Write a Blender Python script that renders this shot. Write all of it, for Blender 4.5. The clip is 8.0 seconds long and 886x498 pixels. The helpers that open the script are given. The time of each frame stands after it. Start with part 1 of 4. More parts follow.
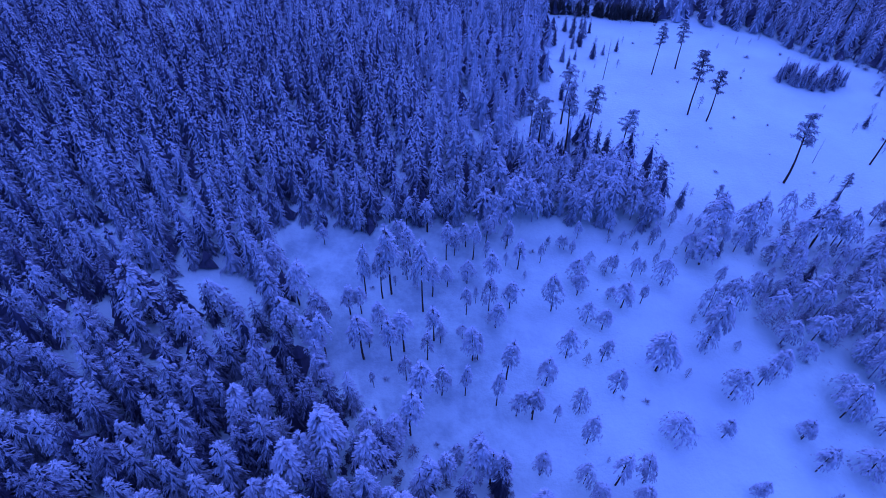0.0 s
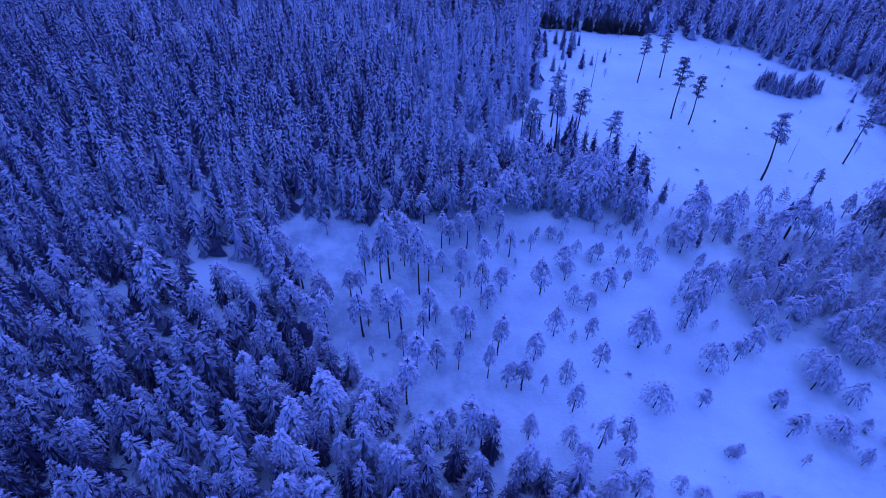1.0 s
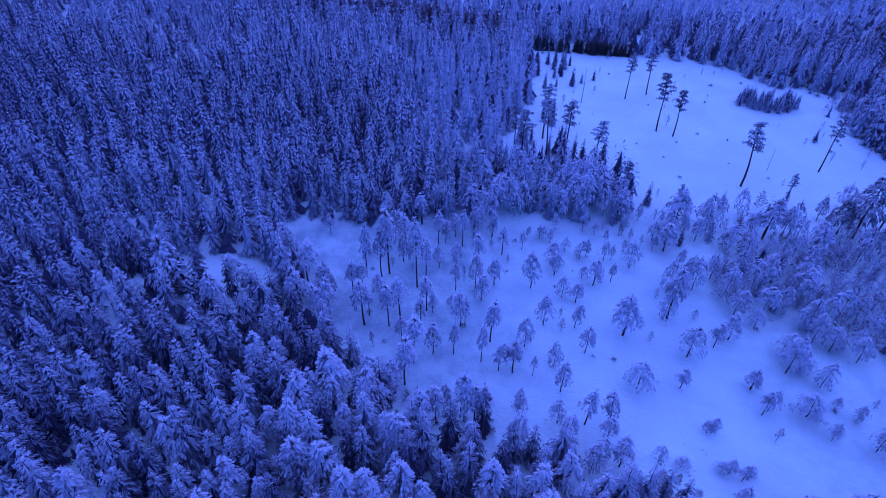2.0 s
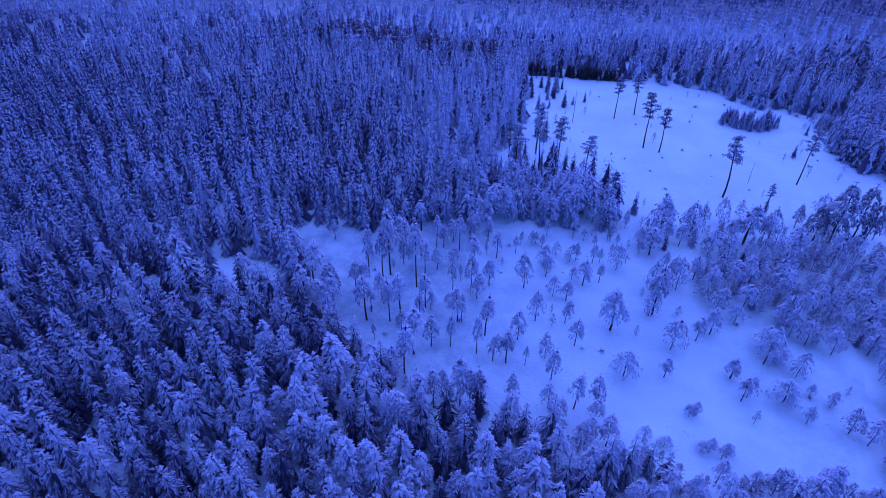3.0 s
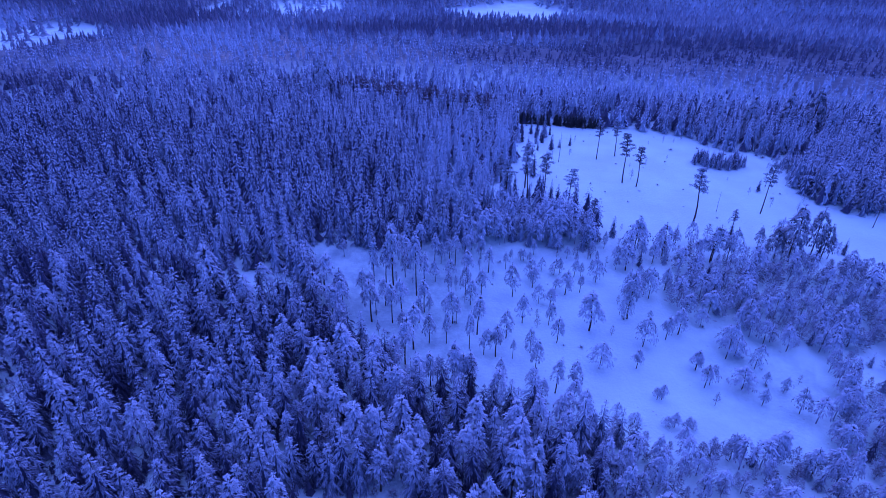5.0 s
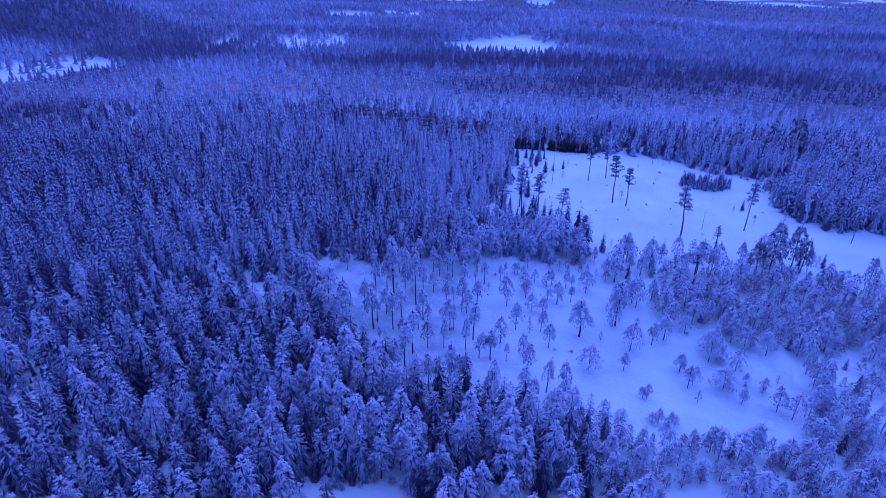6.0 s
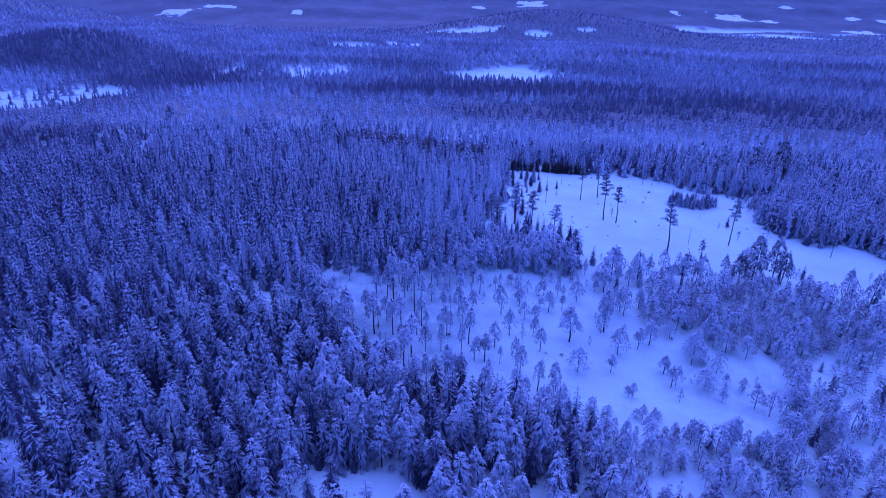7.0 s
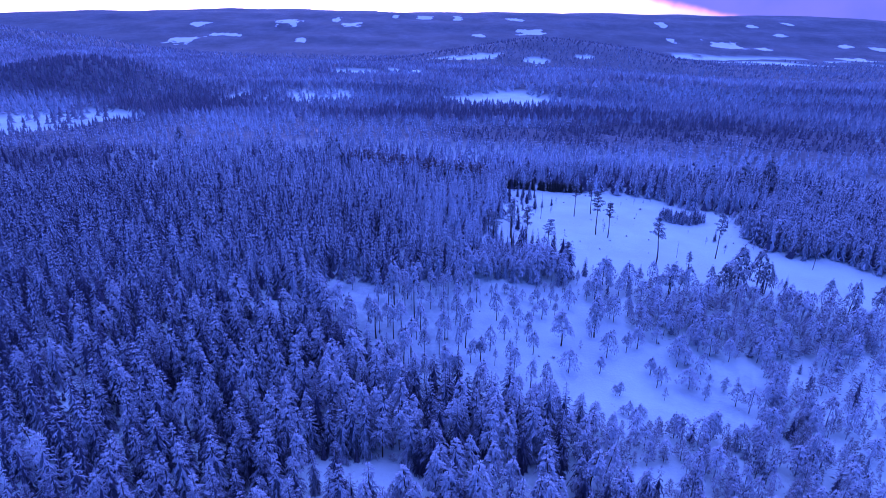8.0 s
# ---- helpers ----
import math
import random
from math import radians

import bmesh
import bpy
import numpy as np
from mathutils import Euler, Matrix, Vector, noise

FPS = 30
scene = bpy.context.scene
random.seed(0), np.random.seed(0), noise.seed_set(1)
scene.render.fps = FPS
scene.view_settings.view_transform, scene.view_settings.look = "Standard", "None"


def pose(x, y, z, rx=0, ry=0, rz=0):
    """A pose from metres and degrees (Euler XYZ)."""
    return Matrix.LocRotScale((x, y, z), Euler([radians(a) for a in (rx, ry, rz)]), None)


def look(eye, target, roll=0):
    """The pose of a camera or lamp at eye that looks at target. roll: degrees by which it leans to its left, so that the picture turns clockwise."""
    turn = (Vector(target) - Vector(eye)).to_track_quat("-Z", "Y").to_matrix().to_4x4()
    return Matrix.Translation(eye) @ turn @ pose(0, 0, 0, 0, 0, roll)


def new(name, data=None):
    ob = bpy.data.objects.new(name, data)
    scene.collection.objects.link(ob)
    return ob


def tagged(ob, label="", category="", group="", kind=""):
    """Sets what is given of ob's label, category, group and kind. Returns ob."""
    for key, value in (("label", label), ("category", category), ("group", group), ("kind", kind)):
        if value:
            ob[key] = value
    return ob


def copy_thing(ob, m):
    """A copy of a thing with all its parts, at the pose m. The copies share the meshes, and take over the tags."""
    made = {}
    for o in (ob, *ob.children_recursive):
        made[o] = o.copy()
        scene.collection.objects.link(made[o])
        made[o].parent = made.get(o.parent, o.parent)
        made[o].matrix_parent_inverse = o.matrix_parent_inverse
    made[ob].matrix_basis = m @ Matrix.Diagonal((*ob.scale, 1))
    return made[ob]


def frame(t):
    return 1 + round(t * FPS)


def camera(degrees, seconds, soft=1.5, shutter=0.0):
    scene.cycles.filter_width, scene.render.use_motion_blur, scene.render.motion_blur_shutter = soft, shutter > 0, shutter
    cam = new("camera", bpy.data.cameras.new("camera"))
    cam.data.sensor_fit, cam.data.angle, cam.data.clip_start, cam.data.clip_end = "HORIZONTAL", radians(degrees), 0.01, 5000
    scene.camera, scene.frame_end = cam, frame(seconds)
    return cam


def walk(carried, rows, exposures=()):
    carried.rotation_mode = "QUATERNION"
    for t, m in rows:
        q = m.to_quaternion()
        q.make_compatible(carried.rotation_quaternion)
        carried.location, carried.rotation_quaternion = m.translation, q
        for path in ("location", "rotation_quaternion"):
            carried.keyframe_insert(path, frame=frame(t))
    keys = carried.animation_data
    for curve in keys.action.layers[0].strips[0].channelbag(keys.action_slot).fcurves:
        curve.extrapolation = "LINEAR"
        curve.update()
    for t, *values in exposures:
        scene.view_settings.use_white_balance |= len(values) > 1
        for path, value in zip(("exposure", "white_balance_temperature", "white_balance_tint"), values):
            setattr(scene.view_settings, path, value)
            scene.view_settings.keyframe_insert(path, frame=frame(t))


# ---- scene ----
cam = camera(75.7, 8.0, soft=0.92)
METRES, EYE, TILT, LEAN, TURN = 90.0, 90.0, 0.5, 2.0, 0.0
ROWS = [
    (0.0, 0.0, 0.0, 0.0, 2.48, -44.83, -2.49),
    (0.5, 0.0084, -0.0623, -0.002, 2.5, -43.68, -2.49),
    (1.0, 0.017, -0.1242, -0.0023, 2.45, -42.53, -2.48),
    (1.5, 0.0252, -0.1871, -0.0029, 2.49, -41.16, -2.5),
    (3.0, 0.0447, -0.3772, -0.0094, 2.56, -36.4, -2.53),
    (3.5, 0.0503, -0.4395, -0.0115, 2.58, -34.87, -2.5),
    (4.0, 0.0559, -0.501, -0.0134, 2.62, -33.33, -2.49),
    (4.5, 0.0622, -0.5624, -0.015, 2.66, -31.78, -2.5),
    (6.0, 0.0844, -0.7473, -0.0177, 2.74, -27.13, -2.42),
    (6.5, 0.0923, -0.809, -0.0192, 2.75, -25.57, -2.42),
    (7.0, 0.1001, -0.8711, -0.0205, 2.77, -24.35, -2.43),
    (7.5, 0.1077, -0.9322, -0.0217, 2.83, -23.2, -2.4),
    (8.0, 0.1149, -0.9929, -0.023, 2.85, -21.91, -2.42),
]
EXPOSURES = [(0.0, 0.42, 4475, 77), (8.0, 0.71, 4570, 81)]
walk(cam, [(t, pose(0, 0, EYE, TILT, LEAN, TURN) @ pose(METRES * x, METRES * y, METRES * z, 90 + pitch, roll, yaw)) for t, x, y, z, yaw, pitch, roll in ROWS], EXPOSURES)

# ---- world and light ----
world = bpy.data.worlds.new("dusk_sky")
scene.world = world
world.use_nodes = True
wn = world.node_tree
wn.nodes.clear()
sky = wn.nodes.new("ShaderNodeTexSky")
sky.sky_type = "NISHITA"
sky.sun_disc = False
SUN_ELEVATION, SUN_HEADING = 4.0, -15.0
sky.sun_elevation = radians(SUN_ELEVATION)
sky.sun_rotation = radians(SUN_HEADING)
sky.altitude = 200
sky.air_density = 0.6
sky.dust_density = 1.5
sky.ozone_density = 3.0
bg = wn.nodes.new("ShaderNodeBackground")
bg.inputs["Strength"].default_value = 0.15
wo = wn.nodes.new("ShaderNodeOutputWorld")


def sky_math(op, a, b):
    node = wn.nodes.new("ShaderNodeMath")
    node.operation, node.use_clamp = op, False
    for slot, value in zip(node.inputs, (a, b)):
        if isinstance(value, (int, float)):
            slot.default_value = value
        else:
            wn.links.new(value, slot)
    return node.outputs[0]


def sky_step(value, low, high):
    node = wn.nodes.new("ShaderNodeMapRange")
    node.interpolation_type = "SMOOTHSTEP"
    node.inputs["From Min"].default_value, node.inputs["From Max"].default_value = low, high
    wn.links.new(value, node.inputs["Value"])
    return node.outputs["Result"]


# a long bank of evening cloud low in the north-east, its underside sinking to the ridge
where = wn.nodes.new("ShaderNodeTexCoord")
axis = wn.nodes.new("ShaderNodeSeparateXYZ")
wn.links.new(where.outputs["Generated"], axis.inputs[0])
heading = sky_math("ARCTAN2", axis.outputs["X"], axis.outputs["Y"])
billow = wn.nodes.new("ShaderNodeTexNoise")
billow.inputs["Scale"].default_value, billow.inputs["Detail"].default_value = 7.0, 5.0
wn.links.new(where.outputs["Generated"], billow.inputs["Vector"])
ragged_edge = sky_math("MULTIPLY", sky_math("SUBTRACT", billow.outputs["Fac"], 0.5), 0.05)
edge = sky_math("ADD", sky_math("MULTIPLY", sky_math("SUBTRACT", heading, radians(21.0)), 0.2), sky_math("SUBTRACT", axis.outputs["Z"], 0.024))
bank = sky_step(sky_math("ADD", edge, ragged_edge), -0.008, 0.010)
bank = sky_math("MULTIPLY", bank, sky_math("SUBTRACT", 1.0, sky_step(sky_math("ADD", axis.outputs["Z"], sky_math("MULTIPLY", ragged_edge, 3.0)), 0.10, 0.24)))
bank = sky_math("MULTIPLY", bank, sky_math("SUBTRACT", 1.0, sky_step(heading, 1.2, 1.9)))
veil = wn.nodes.new("ShaderNodeMix")
veil.data_type = "RGBA"
wn.links.new(sky_step(bank, 0.35, 1.0), veil.inputs[0])
tone_of_bank = wn.nodes.new("ShaderNodeMix")
tone_of_bank.data_type = "RGBA"
tone_of_bank.inputs[6].default_value, tone_of_bank.inputs[7].default_value = (0.78, 0.95, 1.65, 1), (1.05, 1.1, 1.85, 1)
wn.links.new(sky_step(billow.outputs["Fac"], 0.35, 0.65), tone_of_bank.inputs[0])
wn.links.new(tone_of_bank.outputs[2], veil.inputs[7])
# its fringe still takes the sunset's rose
fringe = wn.nodes.new("ShaderNodeMix")
fringe.data_type = "RGBA"
fringe.inputs[7].default_value = (4.6, 2.3, 3.0, 1)
wn.links.new(sky_step(bank, 0.0, 0.5), fringe.inputs[0])
wn.links.new(sky.outputs["Color"], fringe.inputs[6])
wn.links.new(fringe.outputs[2], veil.inputs[6])
wn.links.new(veil.outputs[2], bg.inputs["Color"])
wn.links.new(bg.outputs["Background"], wo.inputs["Surface"])

# soft light of the overcast dusk, from a very wide part of the sky
sun = new("sun", bpy.data.lights.new("sun", "SUN"))
sun.data.energy = 1.3
sun.data.angle = radians(120)
sun.data.color = (0.47, 0.66, 1.0)
sun.matrix_world = look((0, 0, 300), (-60, -120, 0))


# ---- materials ----
class Nodes:
    """A small helper that strings shader nodes together."""

    def __init__(self, name):
        self.mat = bpy.data.materials.new(name)
        self.mat.use_nodes = True
        self.tree = self.mat.node_tree
        self.bsdf = self.tree.nodes["Principled BSDF"]

    def add(self, kind, **inputs):
        node = self.tree.nodes.new(kind)
        for key, value in inputs.items():
            node.inputs[key.replace("_", " ")].default_value = value
        return node

    def link(self, a, b):
        self.tree.links.new(a, b)

    def math(self, op, a, b, clamp=False):
        node = self.tree.nodes.new("ShaderNodeMath")
        node.operation, node.use_clamp = op, clamp
        for slot, value in zip(node.inputs, (a, b)):
            if isinstance(value, (int, float)):
                slot.default_value = value
            else:
                self.link(value, slot)
        return node.outputs[0]

    def mix(self, fac, a, b):
        node = self.tree.nodes.new("ShaderNodeMix")
        node.data_type = "RGBA"
        for slot, value in zip((node.inputs[0], node.inputs[6], node.inputs[7]), (fac, a, b)):
            if isinstance(value, (int, float)):
                slot.default_value = value
            elif isinstance(value, tuple):
                slot.default_value = (*value, 1)
            else:
                self.link(value, slot)
        return node.outputs[2]

    def noise(self, scale, detail=3.0, rough=0.55):
        geo = self.tree.nodes.new("ShaderNodeNewGeometry")
        node = self.add("ShaderNodeTexNoise", Scale=scale, Detail=detail, Roughness=rough)
        self.link(geo.outputs["Position"], node.inputs["Vector"])
        return node.outputs["Fac"]

    def step(self, value, low, high):
        node = self.tree.nodes.new("ShaderNodeMapRange")
        node.interpolation_type = "SMOOTHSTEP"
        node.inputs["From Min"].default_value, node.inputs["From Max"].default_value = low, high
        self.link(value, node.inputs["Value"])
        return node.outputs["Result"]

    def bump(self, value, strength, distance):
        node = self.add("ShaderNodeBump", Strength=strength, Distance=distance)
        self.link(value, node.inputs["Height"])
        self.link(node.outputs["Normal"], self.bsdf.inputs["Normal"])

    def done(self, colour, rough):
        self.link(colour, self.bsdf.inputs["Base Color"])
        if isinstance(rough, float):
            self.bsdf.inputs["Roughness"].default_value = rough
        else:
            self.link(rough, self.bsdf.inputs["Roughness"])
        self.bsdf.inputs["Specular IOR Level"].default_value = 0.25
        return self.mat


SNOW, SNOW_OLD = (0.735, 0.79, 0.89), (0.635, 0.68, 0.79)


def snow_on(name, dark, light, low, high, joined, most=0.8):
    """Boughs, needles or twigs under snow: the snow lies where the surface looks up, broken by clumps."""
    n = Nodes(name)
    geo = n.add("ShaderNodeNewGeometry")
    xyz = n.add("ShaderNodeSeparateXYZ")
    n.link(geo.outputs["Normal"], xyz.inputs[0])
    if joined:
        tone = n.add("ShaderNodeAttribute")
        tone.attribute_name = "tone"
        vary = tone.outputs["Fac"]
    else:
        vary = n.add("ShaderNodeObjectInfo").outputs["Random"]
    clumps = n.noise(4.5, 4.0, 0.7)
    up = n.math("ADD", xyz.outputs["Z"], n.math("MULTIPLY", n.math("SUBTRACT", clumps, 0.5), 0.9))
    up = n.math("ADD", up, n.math("MULTIPLY", n.math("SUBTRACT", vary, 0.5), 0.85 if joined else 0.65))
    cover = n.math("MULTIPLY", n.step(up, low, high), most)
    needle = n.mix(n.noise(0.7, 2.0), dark, light)
    colour = n.mix(cover, needle, n.mix(n.noise(5.0, 3.0), SNOW_OLD, SNOW))
    n.bump(n.noise(7.0, 4.0, 0.7), 0.7, 0.12)
    return n.done(colour, 0.75)


def ground_snow():
    n = Nodes("snow_cover")
    drift, grain = n.noise(0.05, 4.0), n.noise(1.2, 5.0, 0.6)
    colour = n.mix(n.step(drift, 0.3, 0.7), (0.605, 0.725, 0.725), (0.685, 0.84, 0.80))
    tufts = n.step(n.noise(0.9, 2.0, 0.5), 0.66, 0.76)
    colour = n.mix(n.math("MULTIPLY", tufts, n.step(n.noise(0.045, 3.0), 0.5, 0.62)), colour, (0.42, 0.41, 0.42))
    # far from the clearings the sheet shows as woodland with frost in its crowns
    cover = n.add("ShaderNodeAttribute")
    cover.attribute_name = "woodland"
    crowns = n.mix(n.step(n.noise(0.006, 5.0, 0.6), 0.3, 0.7), (0.115, 0.125, 0.155), (0.20, 0.215, 0.26))
    crowns = n.mix(n.step(n.noise(0.022, 4.0, 0.65), 0.35, 0.65), n.mix(0.35, crowns, (0.05, 0.055, 0.08)), crowns)
    crowns = n.mix(n.step(n.noise(0.2, 3.0, 0.6), 0.3, 0.7), n.mix(0.6, crowns, (0.04, 0.04, 0.06)), crowns)
    stand = n.add("ShaderNodeAttribute")
    stand.attribute_name = "old_stand"
    crowns = n.mix(n.math("MULTIPLY", stand.outputs["Fac"], 0.6), crowns, (0.07, 0.066, 0.1))
    # fields on the far slopes, cut by belts of trees
    farm = n.add("ShaderNodeAttribute")
    farm.attribute_name = "farm"
    inner = n.math("ADD", farm.outputs["Fac"], n.math("MULTIPLY", n.math("SUBTRACT", n.noise(0.014, 4.0, 0.65), 0.5), 2.2))
    crowns = n.mix(n.step(inner, 0.72, 0.8), crowns, SNOW)
    # sedge and heath poke through the bog's thinner snow; painted shade darkens its west
    heath_shade = n.add("ShaderNodeAttribute")
    heath_shade.attribute_name = "heath_shade"
    bog_tint = n.math("MULTIPLY", heath_shade.outputs["Fac"], n.math("ADD", 0.18, n.math("MULTIPLY", n.step(n.noise(0.16, 4.0, 0.65), 0.35, 0.7), 0.42)))
    colour = n.mix(bog_tint, colour, (0.27, 0.35, 0.39))
    colour = n.mix(cover.outputs["Fac"], colour, crowns)
    n.bump(n.math("ADD", n.math("MULTIPLY", drift, 3.0), grain), 0.5, 0.35)
    dent = n.tree.nodes["Bump"]
    n.link(n.math("MULTIPLY", n.math("SUBTRACT", 1.0, cover.outputs["Fac"]), 0.5), dent.inputs["Strength"])
    return n.done(colour, 0.7)


def bark(name, dark, light):
    n = Nodes(name)
    flakes = n.noise(6.0, 5.0, 0.7)
    n.bump(flakes, 0.8, 0.05)
    return n.done(n.mix(n.step(flakes, 0.35, 0.65), dark, light), 0.9)


SNOW_GROUND = ground_snow()
NEEDLES, NEEDLES_LIGHT = (0.052, 0.048, 0.085), (0.105, 0.096, 0.152)
SPRUCE_ONE = snow_on("snowy_spruce", NEEDLES, NEEDLES_LIGHT, 0.2, 1.0, False, 0.74)
SPRUCE_MANY = snow_on("snowy_spruces", (0.064, 0.058, 0.1), (0.122, 0.11, 0.17), -0.03, 0.92, True, 0.76)
PINE_ONE = snow_on("snowy_pine", (0.12, 0.11, 0.145), (0.24, 0.225, 0.27), -0.4, 0.95, False, 0.82)
PINE_WOOD = snow_on("snowy_wood_pine", (0.075, 0.068, 0.1), (0.15, 0.135, 0.18), -0.02, 0.95, False, 0.79)
PINE_MANY = snow_on("snowy_pines", (0.19, 0.172, 0.225), (0.29, 0.262, 0.325), -0.4, 1.05, True, 0.74)
PINE_BARE = snow_on("sparsely_snowed_pine", (0.062, 0.058, 0.08), (0.125, 0.115, 0.14), 0.05, 1.1, False, 0.75)
FROST_ONE = snow_on("frosted_twigs", (0.16, 0.13, 0.14), (0.26, 0.22, 0.24), -0.2, 1.1, False, 0.7)
FROST_MANY = snow_on("frosted_twig_mass", (0.15, 0.125, 0.15), (0.24, 0.205, 0.24), -0.2, 1.1, True, 0.62)
# frosted needles with haze painted in: paler the farther the forest stands
FAR_MANY = snow_on("snowy_hazed_far_spruces", (0.135, 0.12, 0.17), (0.22, 0.195, 0.26), -0.2, 1.2, True)
LAST_MANY = snow_on("snowy_hazed_distant_spruces", (0.19, 0.165, 0.22), (0.29, 0.255, 0.32), -0.25, 1.35, True)
DARK_MANY = snow_on("dark_spruces", (0.03, 0.028, 0.03), (0.06, 0.055, 0.055), 0.8, 1.8, True)
BROWN_MANY = snow_on("bare_brown_twigs", (0.10, 0.055, 0.075), (0.17, 0.10, 0.12), 0.7, 1.7, True)
BARK = bark("pine_bark", (0.030, 0.022, 0.018), (0.11, 0.065, 0.045))
GREY_BARK = bark("grey_bark", (0.05, 0.045, 0.04), (0.17, 0.16, 0.15))


# ---- lie of the land ----
def smooth(a, b, v):
    u = np.clip((np.asarray(v, float) - a) / (b - a), 0, 1)
    return u * u * (3 - 2 * u)


def hill(x, y, cx, cy, rx, ry, turn=0.0):
    c, s = math.cos(radians(turn)), math.sin(radians(turn))
    u, v = (x - cx) * c + (y - cy) * s, (y - cy) * c - (x - cx) * s
    return np.exp(-((u / rx) ** 2 + (v / ry) ** 2))


def waves(x, y, size, seed):
    """Smooth rolling noise from a few crossed waves, about -1 to 1."""
    rng = np.random.RandomState(seed)
    out = 0
    for k in range(7):
        a, w, p = rng.uniform(0, 6.28), rng.uniform(0.6, 1.7), rng.uniform(0, 6.28)
        out = out + np.sin((x * math.cos(a) + y * math.sin(a)) * w * 6.28 / size + p)
    return out / 3.2


def land(x, y):
    """Height of the snow surface."""
    x, y = np.asarray(x, float), np.asarray(y, float)
    z = -5.6 + 8.5 * smooth(30, 185, y) - 0.018 * (x - 30) * (1 - smooth(250, 500, np.hypot(x, y))) * (np.abs(x) < 600)
    z = z + 0.25 * waves(x, y, 38, 3) * smooth(700, 350, np.hypot(x, y))
    z = z + 5 * waves(x, y, 420, 5) * smooth(280, 700, y)
    z = z + 30 * hill(x, y, -475, 650, 135, 95, 8)
    z = z + 88 * hill(x, y, -1780, 1800, 620, 400, 6)
    z = z + 98 * hill(x, y, 290, 2200, 470, 400, -10)
    # the valley falls away beyond, and a long ridge closes the view
    z = z - 62 * smooth(600, 1850, y + 0.5 * (x - 600))
    rise = smooth(2500, 4350, y - 0.06 * x)
    z = z + rise * (238 + 9 * waves(x, 0 * y, 2600, 8) + 3 * waves(x, y, 800, 9))
    return z


def inside(x, y, ring):
    x, y = np.asarray(x, float), np.asarray(y, float)
    odd = np.zeros(x.shape, bool)
    for (ax, ay), (bx, by) in zip(ring, ring[1:] + ring[:1]):
        if ay == by:
            continue
        cross = (ay > y) != (by > y)
        odd ^= cross & (x < (bx - ax) * (y - ay) / (by - ay) + ax)
    return odd


FIELD = [(26, 222), (48, 222), (68, 219), (86, 216), (99, 213), (112, 204), (120, 192), (136, 187), (150, 178), (140, 164), (133, 158), (132, 147), (142, 137), (157, 137), (172, 119),
         (215, 85), (190, 70), (153, 90), (128, 110), (102, 117), (84, 114), (55, 107), (50, 118), (33, 134), (19, 132), (10, 125), (15, 140), (22, 159), (28, 183), (34, 208)]
BOG = [(-41, 97), (-41, 90), (-36, 80), (-31, 68), (-23, 61), (-17, 56), (-11, 51), (-6, 46), (-2, 42), (5, 41), (13, 39), (21, 36), (29, 32), (37, 31), (46, 29), (56, 28), (66, 26),
       (80, 24), (84, 36), (92, 44), (96, 56), (86, 65), (78, 69), (69, 73), (60, 78), (64, 90), (60, 106), (50, 108), (42, 106), (34, 103), (12, 102), (-1, 104), (-12, 102), (-23, 99), (-33, 99)]
GROVE = [(6, 101), (30, 104), (48, 107), (50, 119), (36, 126), (15, 122)]
THICKET = [(60, 104), (84, 114), (128, 110), (153, 90), (190, 68), (170, 60), (140, 66), (107, 56), (93, 58), (86, 65), (78, 69), (69, 73), (60, 78), (64, 90)]
THICKET_HEART = [(66, 84), (72, 96), (102, 104), (140, 88), (150, 72), (107, 58), (93, 60), (84, 68), (70, 75), (62, 79)]
COPSE = [(153, 180), (141, 160), (140, 141), (146, 134), (160, 133), (172, 133), (188, 140), (200, 165), (230, 214), (193, 211), (172, 200)]
SCRUB = [(130, 192), (148, 195), (174, 212), (158, 184), (142, 162), (135, 158), (131, 170)]
GLADES = [(-10, 6, 18, 6.5), (20, 6, 14, 4), (46, 10, 11, 4), (-89, 28, 3, 14), (-90, 7, 6, 6), (-68, 75, 7, 4), (-64, 58, 12, 4.5), (-45, 73, 8, 8), (-54, 78, 8, 6), (-73, 68, 4, 8)]
FAR_FIELDS = [(-368, 412, 78, 70), (-832, 800, 40, 90), (-272, 598, 16, 60), (-173, 635, 40, 80), (-225, 640, 11, 110), (60, 622, 84, 92), (-110, 1190, 46, 150), (-213, 1060, 56, 40),
              (212, 1330, 40, 120), (212, 1830, 36, 50), (18, 1930, 90, 50), (-107, 2010, 80, 40), (384, 1900, 26, 40), (-599, 1520, 40, 150), (650, 960, 90, 60), (322, 366, 20, 12)]
# fields and farms on the slopes that close the valley
SLOPE_FIELDS = [(-1513, 3020, 86, 110), (-1349, 3184, 121, 45), (-1595, 3431, 75, 71), (-905, 3103, 37, 52), (-1096, 3519, 82, 110), (-299, 3849, 66, 69), (-718, 3519, 67, 73), (-486, 3815, 26, 71),
                (-838, 3696, 30, 90), (-90, 3848, 36, 90), (270, 3826, 59, 80), (345, 3434, 97, 91), (35, 3315, 47, 51), (880, 2700, 60, 160), (1356, 3196, 100, 150), (1710, 3754, 40, 63), (1968, 3832, 36, 67),
                (1760, 3459, 40, 52), (1497, 3085, 46, 90), (2000, 3240, 44, 64), (1824, 2827, 63, 100), (2116, 3141, 50, 58), (1153, 3718, 38, 81), (1092, 3276, 28, 62)]
